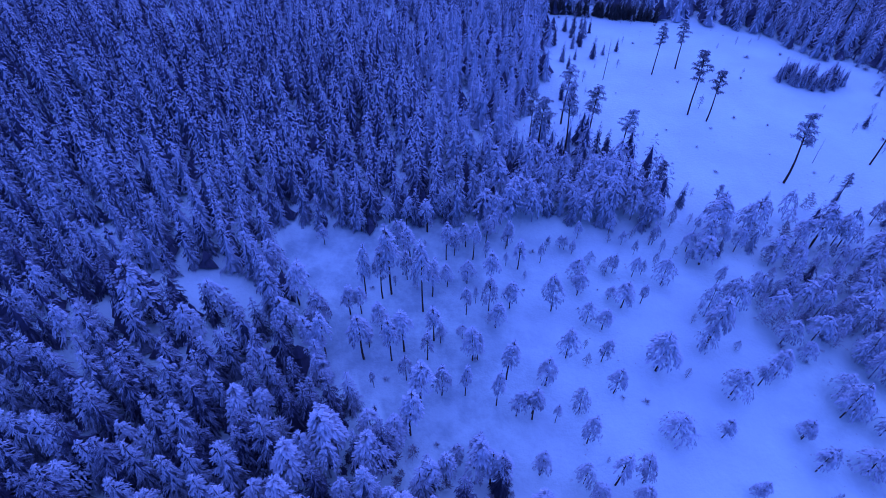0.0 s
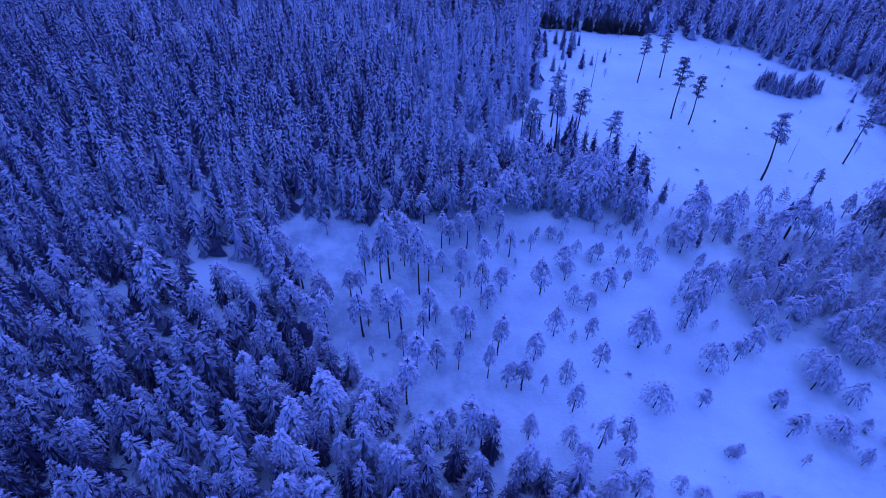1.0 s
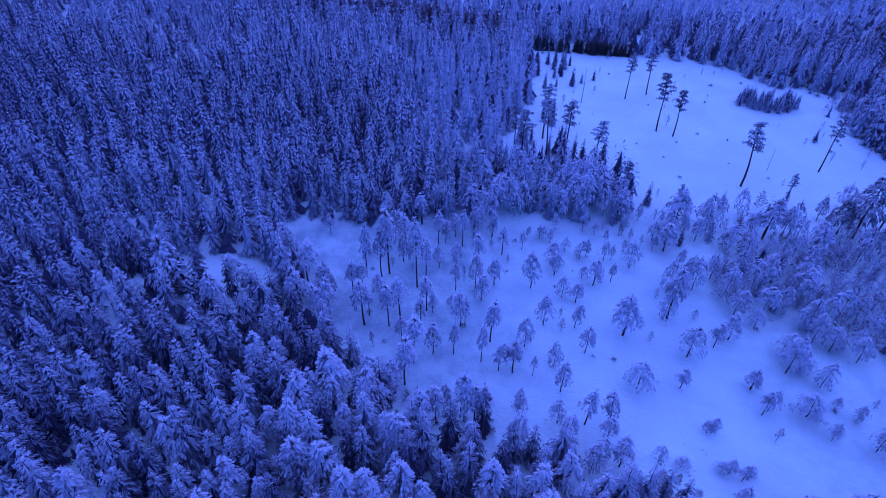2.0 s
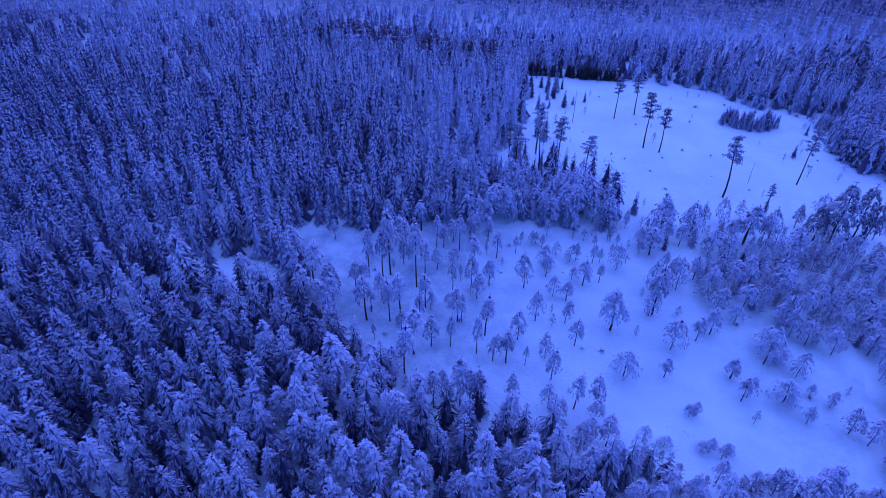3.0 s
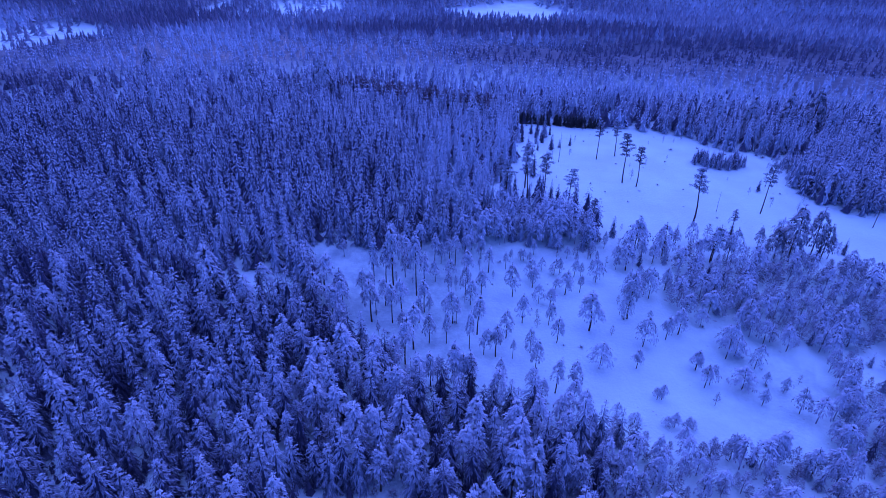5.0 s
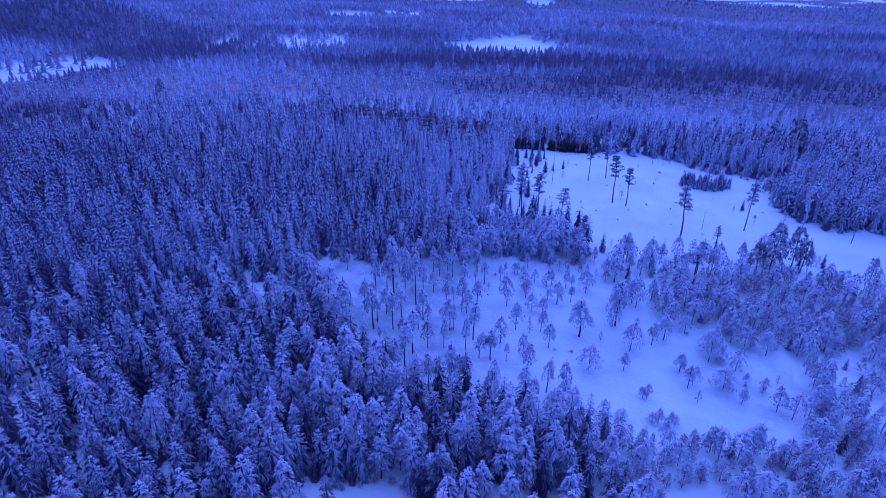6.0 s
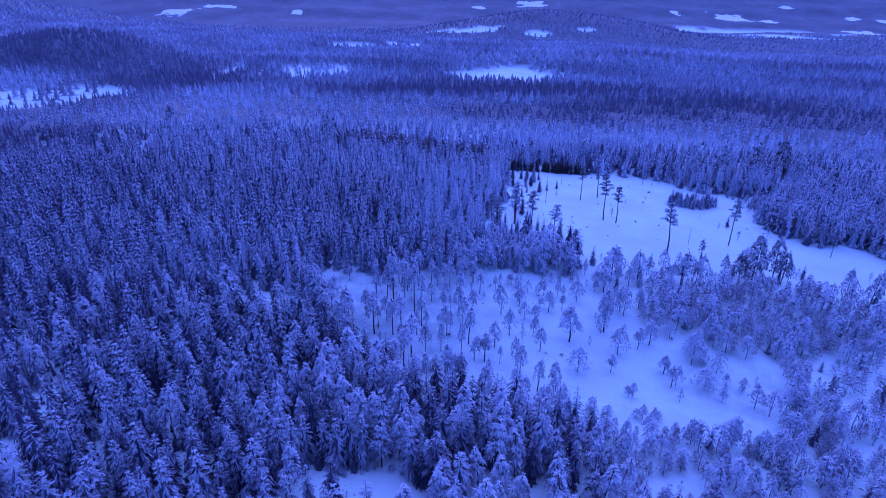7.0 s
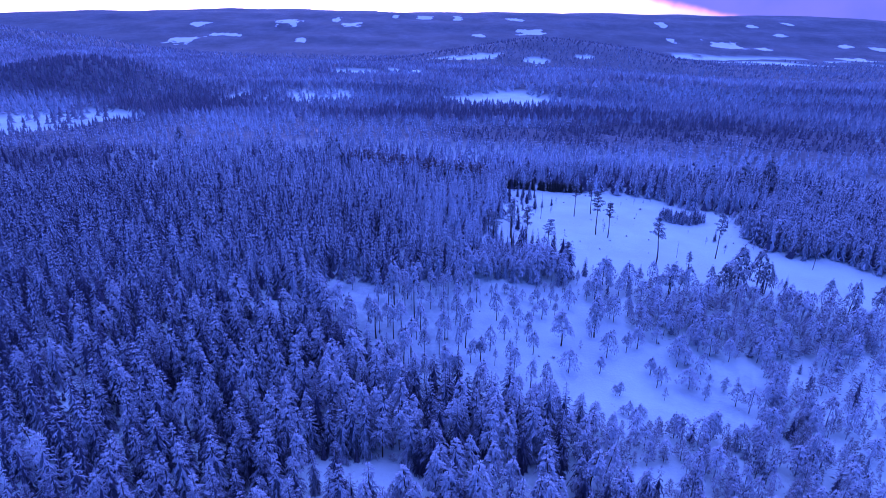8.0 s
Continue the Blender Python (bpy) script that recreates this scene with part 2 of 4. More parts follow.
# stands that read darker (+) or paler (-) than the rest: x, y, half-lengths, amount
STANDS = [(60, 352, 75, 30, 0.7), (180, 385, 95, 36, 0.78), (275, 350, 60, 40, 0.65), (30, 462, 160, 32, 0.7), (-450, 600, 150, 70, 0.36), (-235, 236, 55, 40, 0.5), (-290, 490, 70, 70, 0.5),
          (150, 205, 42, 36, -0.25), (8, 158, 24, 46, -0.6), (-120, 340, 120, 60, -0.45), (190, 282, 90, 32, -0.5), (60, 270, 120, 26, -0.3)]


def ragged(x, y, ring, reach=3.0, size=13):
    """Inside a ring with an uneven edge."""
    return inside(x + reach * waves(x, y, size, 71), y + reach * waves(x, y, size, 72), ring)


def openness(x, y):
    """1 where there are no woods."""
    x, y = np.asarray(x, float), np.asarray(y, float)
    wx, wy = x + 2.0 * waves(x, y, 14, 21), y + 2.0 * waves(x, y, 14, 22)
    bare = inside(wx, wy, FIELD) | inside(wx, wy, BOG)
    for cx, cy, rx, ry in GLADES:
        bare |= ((wx - cx) / rx) ** 2 + ((wy - cy) / ry) ** 2 < 1
    fx, fy = x + 14 * waves(x, y, 120, 23), y + 14 * waves(x, y, 120, 24)
    for cx, cy, rx, ry in FAR_FIELDS:
        bare |= ((fx - cx) / rx) ** 2 + ((fy - cy) / ry) ** 2 < 1
    return bare


def slope_fields(x, y):
    """How far inside one of the slope's fields a place lies: 0.5 at its edge."""
    depth = 0 * x
    for cx, cy, rx, ry in SLOPE_FIELDS:
        depth = np.maximum(depth, 1.5 - np.maximum(np.abs(x - cx) / rx, np.abs(y - cy) / ry))
    return depth


def ridge_fields(x, y):
    """The pale farmland on the valley floor."""
    a = waves(x, y * 2.2, 620, 31) + 0.6 * waves(x, y * 2.0, 240, 32)
    return smooth(-0.1, 0.15, a) * smooth(0.35, 0.6, hill(x, y, 1200, 2690, 760, 270, -4))


def stands(x, y):
    return sum(much * np.exp(-(((x - cx) / rx) ** 2 + ((y - cy) / ry) ** 2) ** 2) for cx, cy, rx, ry, much in STANDS)


def mesh_of(name, verts, faces, material, tone=None, flat=True):
    me = bpy.data.meshes.new(name)
    verts, faces = np.asarray(verts, np.float32), np.asarray(faces, np.int32)
    me.vertices.add(len(verts))
    me.vertices.foreach_set("co", verts.ravel())
    sides = faces.shape[1]
    me.loops.add(faces.size)
    me.loops.foreach_set("vertex_index", faces.ravel())
    me.polygons.add(len(faces))
    me.polygons.foreach_set("loop_start", np.arange(0, faces.size, sides, dtype=np.int32))
    me.polygons.foreach_set("use_smooth", np.full(len(faces), not flat))
    if tone is not None:
        me.attributes.new("tone", "FLOAT", "POINT").data.foreach_set("value", np.asarray(tone, np.float32))
    me.materials.append(material)
    me.update(calc_edges=True)
    return me


def build_ground():
    """One sheet from under the camera to the horizon, finer ahead than behind."""
    angles = np.radians(np.concatenate([np.arange(-52, 52, 0.4), np.arange(52, 308, 4.0)]))
    radii = np.concatenate([[0.0], 8 * 1.03 ** np.arange(0, 180), 1600 * 1.011 ** np.arange(0, 110)])
    radii = radii[radii < 4980]
    a, r = np.meshgrid(angles, radii)
    x, y = 5 + r * np.sin(a), -90 + r * np.cos(a)
    z = land(x, y)
    far = smooth(345, 440, np.hypot(x, y + 90))
    clear = np.maximum(openness(x, y), ridge_fields(x, y))
    z = z + far * (1 - clear) * (5.5 + 1.2 * waves(x, y, 60, 41) * smooth(2000, 1400, np.hypot(x, y)))
    rows, cols = a.shape
    i, j = np.meshgrid(np.arange(rows - 1), np.arange(cols), indexing="ij")
    k = (j + 1) % cols
    faces = np.stack([i * cols + j, i * cols + k, (i + 1) * cols + k, (i + 1) * cols + j], -1).reshape(-1, 4)
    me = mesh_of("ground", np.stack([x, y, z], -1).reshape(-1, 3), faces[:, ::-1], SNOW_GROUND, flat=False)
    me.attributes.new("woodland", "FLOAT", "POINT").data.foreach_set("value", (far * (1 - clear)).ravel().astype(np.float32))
    # the west side's doubled weight paints in the shade beside the tall wood
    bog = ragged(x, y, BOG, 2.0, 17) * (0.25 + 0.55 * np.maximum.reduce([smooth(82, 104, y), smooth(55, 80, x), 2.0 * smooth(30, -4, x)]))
    me.attributes.new("heath_shade", "FLOAT", "POINT").data.foreach_set("value", bog.ravel().astype(np.float32))
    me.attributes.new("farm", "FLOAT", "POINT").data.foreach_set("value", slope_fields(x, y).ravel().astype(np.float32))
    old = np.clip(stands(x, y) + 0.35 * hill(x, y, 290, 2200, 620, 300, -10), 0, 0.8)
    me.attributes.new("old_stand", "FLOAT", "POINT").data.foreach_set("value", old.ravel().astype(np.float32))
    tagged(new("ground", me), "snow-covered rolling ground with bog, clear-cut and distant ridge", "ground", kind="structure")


build_ground()


# ---- tree shapes ----
class Heap:
    """Collects triangles."""

    def __init__(self):
        self.v, self.f, self.n = [], [], 0

    def add(self, v, f):
        self.v.append(v)
        self.f.append(np.asarray(f) + self.n)
        self.n += len(v)

    def both(self):
        return np.concatenate(self.v), np.concatenate(self.f)


def pods(base, way, length, width, arch, droop):
    """Snow-laden fingers of a bough: a ridge that arches out from base and sinks to its tip."""
    base, way = np.asarray(base, float), np.asarray(way, float)
    n = len(base)
    side = np.cross(way, (0, 0, 1.0))
    side /= np.linalg.norm(side, axis=1)[:, None] + 1e-9
    up = np.array([0, 0, 1.0])
    L, W = length[:, None], width[:, None]
    mid = base + way * L * 0.55 + up * (arch * length)[:, None]
    tip = base + way * L + up * ((arch - droop) * length)[:, None]
    v = np.stack([base, mid + side * W * 0.5 - up * W * 0.2, mid + up * W * 0.24, mid - side * W * 0.5 - up * W * 0.2, tip], 1)
    f = np.array([(0, 1, 2), (0, 2, 3), (0, 3, 1), (4, 2, 1), (4, 3, 2), (4, 1, 3)])
    return v.reshape(-1, 3), (f[None] + 5 * np.arange(n)[:, None, None]).reshape(-1, 3)


def fingers(base, way, length, width, fall):
    """Needled shoots under snow, each a small ridge: high along its middle, low at both sides."""
    side = np.cross(way, (0, 0, 1.0))
    side /= np.linalg.norm(side, axis=1)[:, None] + 1e-9
    L, W = length[:, None], width[:, None]
    down = np.array([0, 0, 1.0])
    mid = base + way * L * 0.58 - down * W * 0.34
    tip = base + way * L - down * (fall * length)[:, None]
    v = np.stack([base, mid + side * W * 0.5, tip, mid - side * W * 0.5], 1)
    f = np.array([(0, 1, 2), (0, 2, 3)])
    return v.reshape(-1, 3), (f[None] + 4 * np.arange(len(base))[:, None, None]).reshape(-1, 3)


def tube(path, radii, sides=6):
    path = np.asarray(path, float)
    ring = np.arange(sides) * 2 * math.pi / sides
    along = np.gradient(path, axis=0)
    along /= np.linalg.norm(along, axis=1)[:, None]
    ref = np.array([1.0, 0.13, 0.07])
    u = np.cross(along, ref)
    u /= np.linalg.norm(u, axis=1)[:, None]
    w = np.cross(along, u)
    r = np.asarray(radii)[:, None, None]
    v = path[:, None] + r * (u[:, None] * np.cos(ring)[None, :, None] + w[:, None] * np.sin(ring)[None, :, None])
    n = len(path)
    f = []
    for i in range(n - 1):
        for j in range(sides):
            k = (j + 1) % sides
            a, b, c, d = i * sides + j, i * sides + k, (i + 1) * sides + k, (i + 1) * sides + j
            f += [(a, b, c), (a, c, d)]
    for j in range(1, sides - 1):
        f.append(((n - 1) * sides, (n - 1) * sides + j, (n - 1) * sides + j + 1))
    return v.reshape(-1, 3), np.array(f)


def unit(az, el):
    return np.stack([np.cos(az) * np.cos(el), np.sin(az) * np.cos(el), np.sin(el)], -1)


def spruce_crown(rng, whorls, around, pairs, spread=0.19, low=0.05):
    """A spruce one metre high: a dark ragged core, and whorls of boughs, raised at the top and hanging below."""
    heap = Heap()
    tiers, sides = (4, 7) if pairs > 1 else (2, 5)
    for i in range(tiers):
        foot, head = 0.03 + 0.62 * i / tiers, 0.03 + 0.62 * (i + 1.4) / tiers
        az = rng.uniform(0, 6.28) + np.arange(sides) * 6.283 / sides
        r = spread * 0.55 * (1 - foot) * rng.uniform(0.7, 1.1, sides)
        rim = np.stack([r * np.cos(az), r * np.sin(az), foot + rng.uniform(-0.02, 0.02, sides)], -1)
        j = np.arange(sides)
        heap.add(np.concatenate([[[0, 0, head]], rim]), np.stack([0 * j, 1 + j, 1 + (j + 1) % sides], -1))
    for i in range(whorls):
        t = low + (0.96 - low) * (max(0, i + rng.uniform(-0.25, 0.25)) / (whorls - 1)) ** 0.95
        t = min(t, 0.965)
        n = max(4, int(round(around * (1 - 0.35 * t))))
        az = rng.uniform(0, 6.28) + np.arange(n) * 6.283 / n + rng.normal(0, 0.25, n)
        length = (spread * 1.1 * (1 - t) ** 0.78 + 0.018) * rng.uniform(0.66, 1.22, n)
        el = np.radians(-40 + 48 * t ** 2 + rng.normal(0, 9, n))
        base = np.stack([0 * az, 0 * az, t + rng.normal(0, 0.012, n)], -1)
        way = unit(az, el)
        heap.add(*fingers(base, way, length, length * (0.18, 0.15, 0.12, 0.09, 0.09)[pairs] + 0.005, rng.uniform(0.1, 0.3, n)))
        for k in range(pairs):
            for sign in (-1, 1):
                s = 0.3 + 0.55 * (k + rng.uniform(0.1, 0.9, n)) / pairs
                turn = az + sign * rng.uniform(0.3, 0.75, n)
                start = base + way * (length * s)[:, None]
                short = length * (0.66 - 0.36 * s) * rng.uniform(0.8, 1.25, n)
                heap.add(*fingers(start, unit(turn, el - rng.uniform(0.15, 0.55, n)), short, short * (0.15 if pairs > 1 else 0.24) + 0.004, rng.uniform(0.15, 0.4, n)))
    if pairs == 0:
        return heap.both()
    n = 5
    heap.add(*fingers(np.repeat([[0, 0, 0.975]], n, 0), unit(np.arange(n) * 1.26, np.full(n, -0.5)), np.full(n, 0.035), np.full(n, 0.02), np.full(n, 0.2)))
    heap.add(*pods(np.array([[0, 0, 0.94]]), np.array([[0.02, 0.01, 1.0]]), np.array([0.065]), np.array([0.012]), np.zeros(1), np.zeros(1)))
    return heap.both()


def star_spruce(rng, tiers, points, spread=0.17):
    """A distant spruce: ragged skirts one above another."""
    heap = Heap()
    for i in range(tiers):
        low = 0.10 + 0.80 * i / tiers
        top = min(1.0, low + 1.45 * 0.85 / tiers) if i < tiers - 1 else 1.0
        az = rng.uniform(0, 6.28) + np.arange(points) * 6.283 / points
        r = (spread * (1 - low) + 0.01) * np.where(np.arange(points) % 2, 0.62, 1.12) * rng.uniform(0.85, 1.15, points)
        rim = np.stack([r * np.cos(az), r * np.sin(az), low + np.where(np.arange(points) % 2, 0.05, -0.02) + rng.normal(0, 0.01, points)], -1)
        v = np.concatenate([[[0, 0, top]], rim])
        j = np.arange(points)
        heap.add(v, np.stack([0 * j, 1 + j, 1 + (j + 1) % points], -1))
    return heap.both()


def pine_parts(rng, crown_low, spread, limbs, pads, flatness=0.6, bend=0.03, dome=0, fine=1.0):
    """A pine one metre high: trunk, limbs, and a crown of bent, laden shoots. Returns trunk, limbs, crown."""
    lean = rng.normal(0, bend, 2)
    steps = np.linspace(0, 0.95, 7)
    path = np.stack([lean[0] * steps ** 2 + 0.008 * np.sin(7 * steps), lean[1] * steps ** 2 + 0.006 * np.sin(5 * steps + 1), steps], -1)
    trunk = tube(path, 0.0125 * (1 - 0.8 * np.linspace(0, 1, 7)) + 0.001, 6)
    branches, crown = [], Heap()
    for i in range(limbs):
        u = (i + rng.uniform(0, 0.6)) / limbs
        t = crown_low + (0.94 - crown_low) * u
        reach = spread * (0.55 + 0.6 * math.sin(math.pi * min(1, 0.15 + 0.8 * u))) * rng.uniform(0.6, 1.1) * (1 - flatness * 0.45 * u ** 2)
        if dome:
            reach *= 0.62 * (1 - 0.5 * u)
        az = i * 2.4 + rng.normal(0, 0.4)
        root = np.array([np.interp(t, path[:, 2], path[:, 0]), np.interp(t, path[:, 2], path[:, 1]), t])
        way = unit(np.array(az), np.array(radians(rng.uniform(-2, 26) + (4 if dome else 14) * u)))
        knee = root + way * reach * 0.55 + np.array([0, 0, 0.012])
        end = root + way * reach - np.array([0, 0, 0.12 * reach])
        branches.append(tube([root, knee, end], [0.005, 0.0035, 0.0012], 4))
        for k in range(pads):
            s = 0.3 + 0.75 * (k + rng.uniform(0, 1)) / pads
            c = root + (knee - root) * s / 0.55 if s < 0.55 else knee + (end - knee) * (s - 0.55) / 0.45
            n = 14
            fan = rng.uniform(0, 6.28) + np.arange(n) * 6.283 / n + rng.normal(0, 0.3, n)
            ln = spread * rng.uniform(0.24, 0.42, n) * (1.15 - 0.35 * s)
            start = np.repeat(c[None], n, 0) + rng.normal(0, 0.006, (n, 3)) + [0, 0, 0.012]
            crown.add(*fingers(start, unit(fan, np.radians(rng.uniform(-40, 24, n))), ln, ln * rng.uniform(0.13, 0.24, n) + 0.003, rng.uniform(0.2, 0.5, n)))
    n = 7
    top = np.repeat(path[-1:] + [[0, 0, -0.015]], n, 0)
    crown.add(*pods(top, unit(np.arange(n) * 0.9, np.full(n, 0.6)), np.full(n, spread * 0.36), np.full(n, spread * 0.16), np.full(n, 0.05), np.full(n, 0.4)))
    if dome:
        return trunk, branches, dome_crown(rng, crown_low, spread * 1.15, dome, path, fine)
    return trunk, branches, crown.both()


def dome_crown(rng, low, spread, count, path, fine=1.0):
    """The crown of a snow-bowed pine: boughs that arch out and hang, each furred with fine drooping shoots."""
    boughs = 22
    heap = Heap()
    u = (np.arange(boughs) + rng.uniform(0, 0.8, boughs)) / boughs
    each = max(6, count // boughs)
    for i in range(boughs):
        az = i * 2.4 + rng.normal(0, 0.35)
        root = low + 0.1 * (1 - low) + (0.9 - 0.1 * (1 - low) - low) * u[i]
        reach = spread * (1 - 0.9 * u[i] ** 1.7) * (0.72 + 0.28 * min(1, u[i] / 0.3)) * rng.uniform(0.72, 1.12)
        s = rng.uniform(0.12, 1.0, each) ** 0.75
        turn = az + rng.normal(0, 0.34, each) * (0.4 + 0.6 * s)
        out = reach * s * (1 - 0.12 * s * s)
        z = root + (0.34 + 0.25 * u[i]) * reach * s - (0.95 if spread < 0.3 else 0.7) * reach * s ** 2.4 + rng.normal(0, 0.012, each)
        base = np.stack([np.interp(root, path[:, 2], path[:, 0]) + out * np.cos(turn), np.interp(root, path[:, 2], path[:, 1]) + out * np.sin(turn), np.minimum(z, 0.97)], -1)
        el = np.radians(24 - 88 * s ** 1.5 + rng.normal(0, 13, each))
        ln = spread * fine * rng.uniform(0.22, 0.42, each)
        heap.add(*fingers(base, unit(turn + rng.normal(0, 0.6, each), el), ln, ln * rng.uniform(0.26, 0.42, each) + 0.003, rng.uniform(0.15, 0.45, each)))
    n = 8
    top = np.repeat([[path[-1, 0], path[-1, 1], 0.94]], n, 0)
    heap.add(*fingers(top, unit(np.arange(n) * 0.8, np.radians(rng.uniform(5, 70, n))), np.full(n, 0.06), np.full(n, 0.02), np.full(n, 0.3)))
    return heap.both()


def birch_crown(rng, twigs, spread=0.2, low=0.1):
    """A bare frosted broadleaf one metre high: a haze of fine rising twigs."""
    t = low + (0.85 - low) * rng.uniform(0, 1, twigs) ** 0.8
    az = rng.uniform(0, 6.28, twigs)
    el = np.radians(rng.uniform(5, 70, twigs))
    out = spread * rng.uniform(0, 0.6, twigs) * np.sin(np.pi * np.clip(0.15 + t, 0, 1))
    base = np.stack([out * np.cos(az), out * np.sin(az), t], -1)
    ln = spread * rng.uniform(0.35, 0.95, twigs) * (1.1 - 0.6 * t)
    return fingers(base, unit(az + rng.normal(0, 0.6, twigs), el), ln, ln * 0.11 + 0.005, rng.uniform(0, 0.4, twigs))


def scatter(x0, x1, y0, y1, gap, rng):
    """Places on a shaken grid."""
    xs, ys = np.meshgrid(np.arange(x0, x1, gap), np.arange(y0, y1, gap * 0.9))
    xs = xs + (np.arange(xs.shape[0]) % 2)[:, None] * gap / 2
    x = xs.ravel() + rng.uniform(-0.42, 0.42, xs.size) * gap
    y = ys.ravel() + rng.uniform(-0.42, 0.42, xs.size) * gap
    return x, y


def stamp(name, shapes, x, y, height, tone, material, rng, label, category, girth=1.0, sink=0.0):
    """Many trees in one mesh, for woods that nobody could count."""
    heap, tones = Heap(), []
    kind = rng.randint(0, len(shapes), len(x))
    z = land(x, y) - sink
    for k, (v, f) in enumerate(shapes):
        pick = np.nonzero(kind == k)[0]
        if not len(pick):
            continue
        a = rng.uniform(0, 6.28, len(pick))
        h = height[pick]
        g = h * girth * rng.uniform(0.85, 1.2, len(pick))
        c, s = np.cos(a), np.sin(a)
        px = (v[None, :, 0] * c[:, None] - v[None, :, 1] * s[:, None]) * g[:, None] + x[pick][:, None]
        py = (v[None, :, 0] * s[:, None] + v[None, :, 1] * c[:, None]) * g[:, None] + y[pick][:, None]
        pz = v[None, :, 2] * h[:, None] + z[pick][:, None]
        heap.add(np.stack([px, py, pz], -1).reshape(-1, 3), (f[None] + len(v) * np.arange(len(pick))[:, None, None]).reshape(-1, 3))
        tones.append(np.repeat(tone[pick], len(v)))
    v, f = heap.both()
    return tagged(new(name, mesh_of(name, v, f, material, np.concatenate(tones))), label, category, kind="stuff")


def seen(x, y, margin=6.0):
    """The plan's wedge that the walk looks over, with a margin on either side."""
    return (np.abs(x - 3) < 0.83 * (y + 92) + margin + 10) & (y > -30)


# ---- near trees, each a thing of its own ----
def part(name, data, parent, label=""):
    ob = new(name, data)
    ob.parent = parent
    if label:
        ob["label"] = label
    return ob


def thing(name, label, category, group=""):
    return tagged(new(name), label, category, group)


def at(x, y, height, turn, girth=1.0, tip=0.0):
    return Matrix.LocRotScale((x, y, float(land(x, y)) - 0.05), Euler((radians(tip), 0, turn)), (height * girth, height * girth, height))


def put(proto, x, y, height, turn, girth=1.0, tip=0.0):
    """A copy of a one-metre tree, grown to its height."""
    return copy_thing(proto, at(x, y, height, turn, girth, tip))


def spruce_proto(seed, whorls=16, around=8, pairs=3):
    rng = np.random.RandomState(seed)
    ob = thing("spruce_tree", "snow-laden dark green spruce standing in deep snow", "spruce tree", "spruces of the near wood")
    part("trunk", mesh_of("trunk", *tube([(0, 0, 0), (0.002, 0, 0.5), (0, 0, 0.95)], [0.014, 0.009, 0.002], 5), GREY_BARK), ob, "grey-brown bark")
    part("crown", mesh_of("crown", *spruce_crown(rng, whorls, around, pairs, rng.uniform(0.18, 0.22)), SPRUCE_ONE), ob, "dark needles under clumps of snow")
    return ob


def pine_proto(seed, name, label, group, material, crown_low, spread, limbs, pads, flatness=0.6, bend=0.03, dome=0, fine=1.0):
    rng = np.random.RandomState(seed)
    trunk, branches, crown = pine_parts(rng, crown_low, spread, limbs, pads, flatness, bend, dome, fine)
    ob = thing(name, label, "pine tree", group)
    part("trunk", mesh_of("trunk", *trunk, BARK), ob, "dark reddish-brown bark")
    for v, f in branches:
        part("limb", mesh_of("limb", v, f, BARK), ob)
    part("crown", mesh_of("crown", *crown, material), ob, "needled shoots bent under snow")
    return ob


def drop(protos):
    for ob in protos:
        for o in (*ob.children_recursive, ob):
            bpy.data.objects.remove(o)


rng = np.random.RandomState(11)

# x, y and height of the pines that stand free
FIELD_PINES = [
    (61.0, 174.5, 17.4), (69.6, 179.1, 16.3), (66.8, 151.8, 20.5), (71.4, 148.5, 16.7), (84.8, 122.7, 21.1), (111.8, 132.7, 20.3), (42.5, 129.3, 16.4), (34.5, 134.1, 19.7),
    (28.0, 130.3, 21.7), (18.7, 132.7, 17.6), (20.5, 129.7, 18.7), (47.3, 111.4, 14.4), (94.3, 114.6, 10.9), (83.6, 100.9, 12.4), (63.0, 111.4, 8.2), (107.5, 101.9, 20.1),
    (116.0, 105.5, 17.7), (103.7, 103.1, 12.4), (118.8, 104.3, 13.3), (28.7, 144.4, 18.9), (141.0, 91.1, 14.8), (152.1, 93.9, 11.6), (147.2, 125.4, 11.0), (140.5, 102.3, 9.2),
]
# x, y, height and width of the crown of the pines on the bog
BOG_WEST = [
    (-14.7, 58.3, 5.8, 1.3), (-8.7, 60.3, 8.0, 3.1), (-17.5, 64.4, 13.7, 4.8), (-11.9, 64.4, 13.6, 3.6), (-24.8, 64.4, 14.6, 3.7), (-27.9, 66.1, 10.8, 3.7), (-9.8, 66.6, 13.2, 4.3), (-16.7, 67.0, 8.7, 2.3),
    (-14.7, 71.1, 9.9, 4.2), (-21.7, 74.7, 9.9, 3.4), (-28.2, 74.7, 7.1, 3.9), (-19.4, 75.1, 8.8, 3.1), (-32.8, 76.6, 13.0, 6.2), (-19.0, 79.1, 16.6, 3.2),
    (-15.4, 79.3, 14.8, 3.7), (-13.6, 80.6, 20.7, 5.1), (-10.4, 89.2, 11.9, 3.8), (-22.6, 98.3, 7.0, 2.7), (-12.2, 100.9, 9.5, 3.5), (-16.3, 101.5, 8.7, 4.1),
]
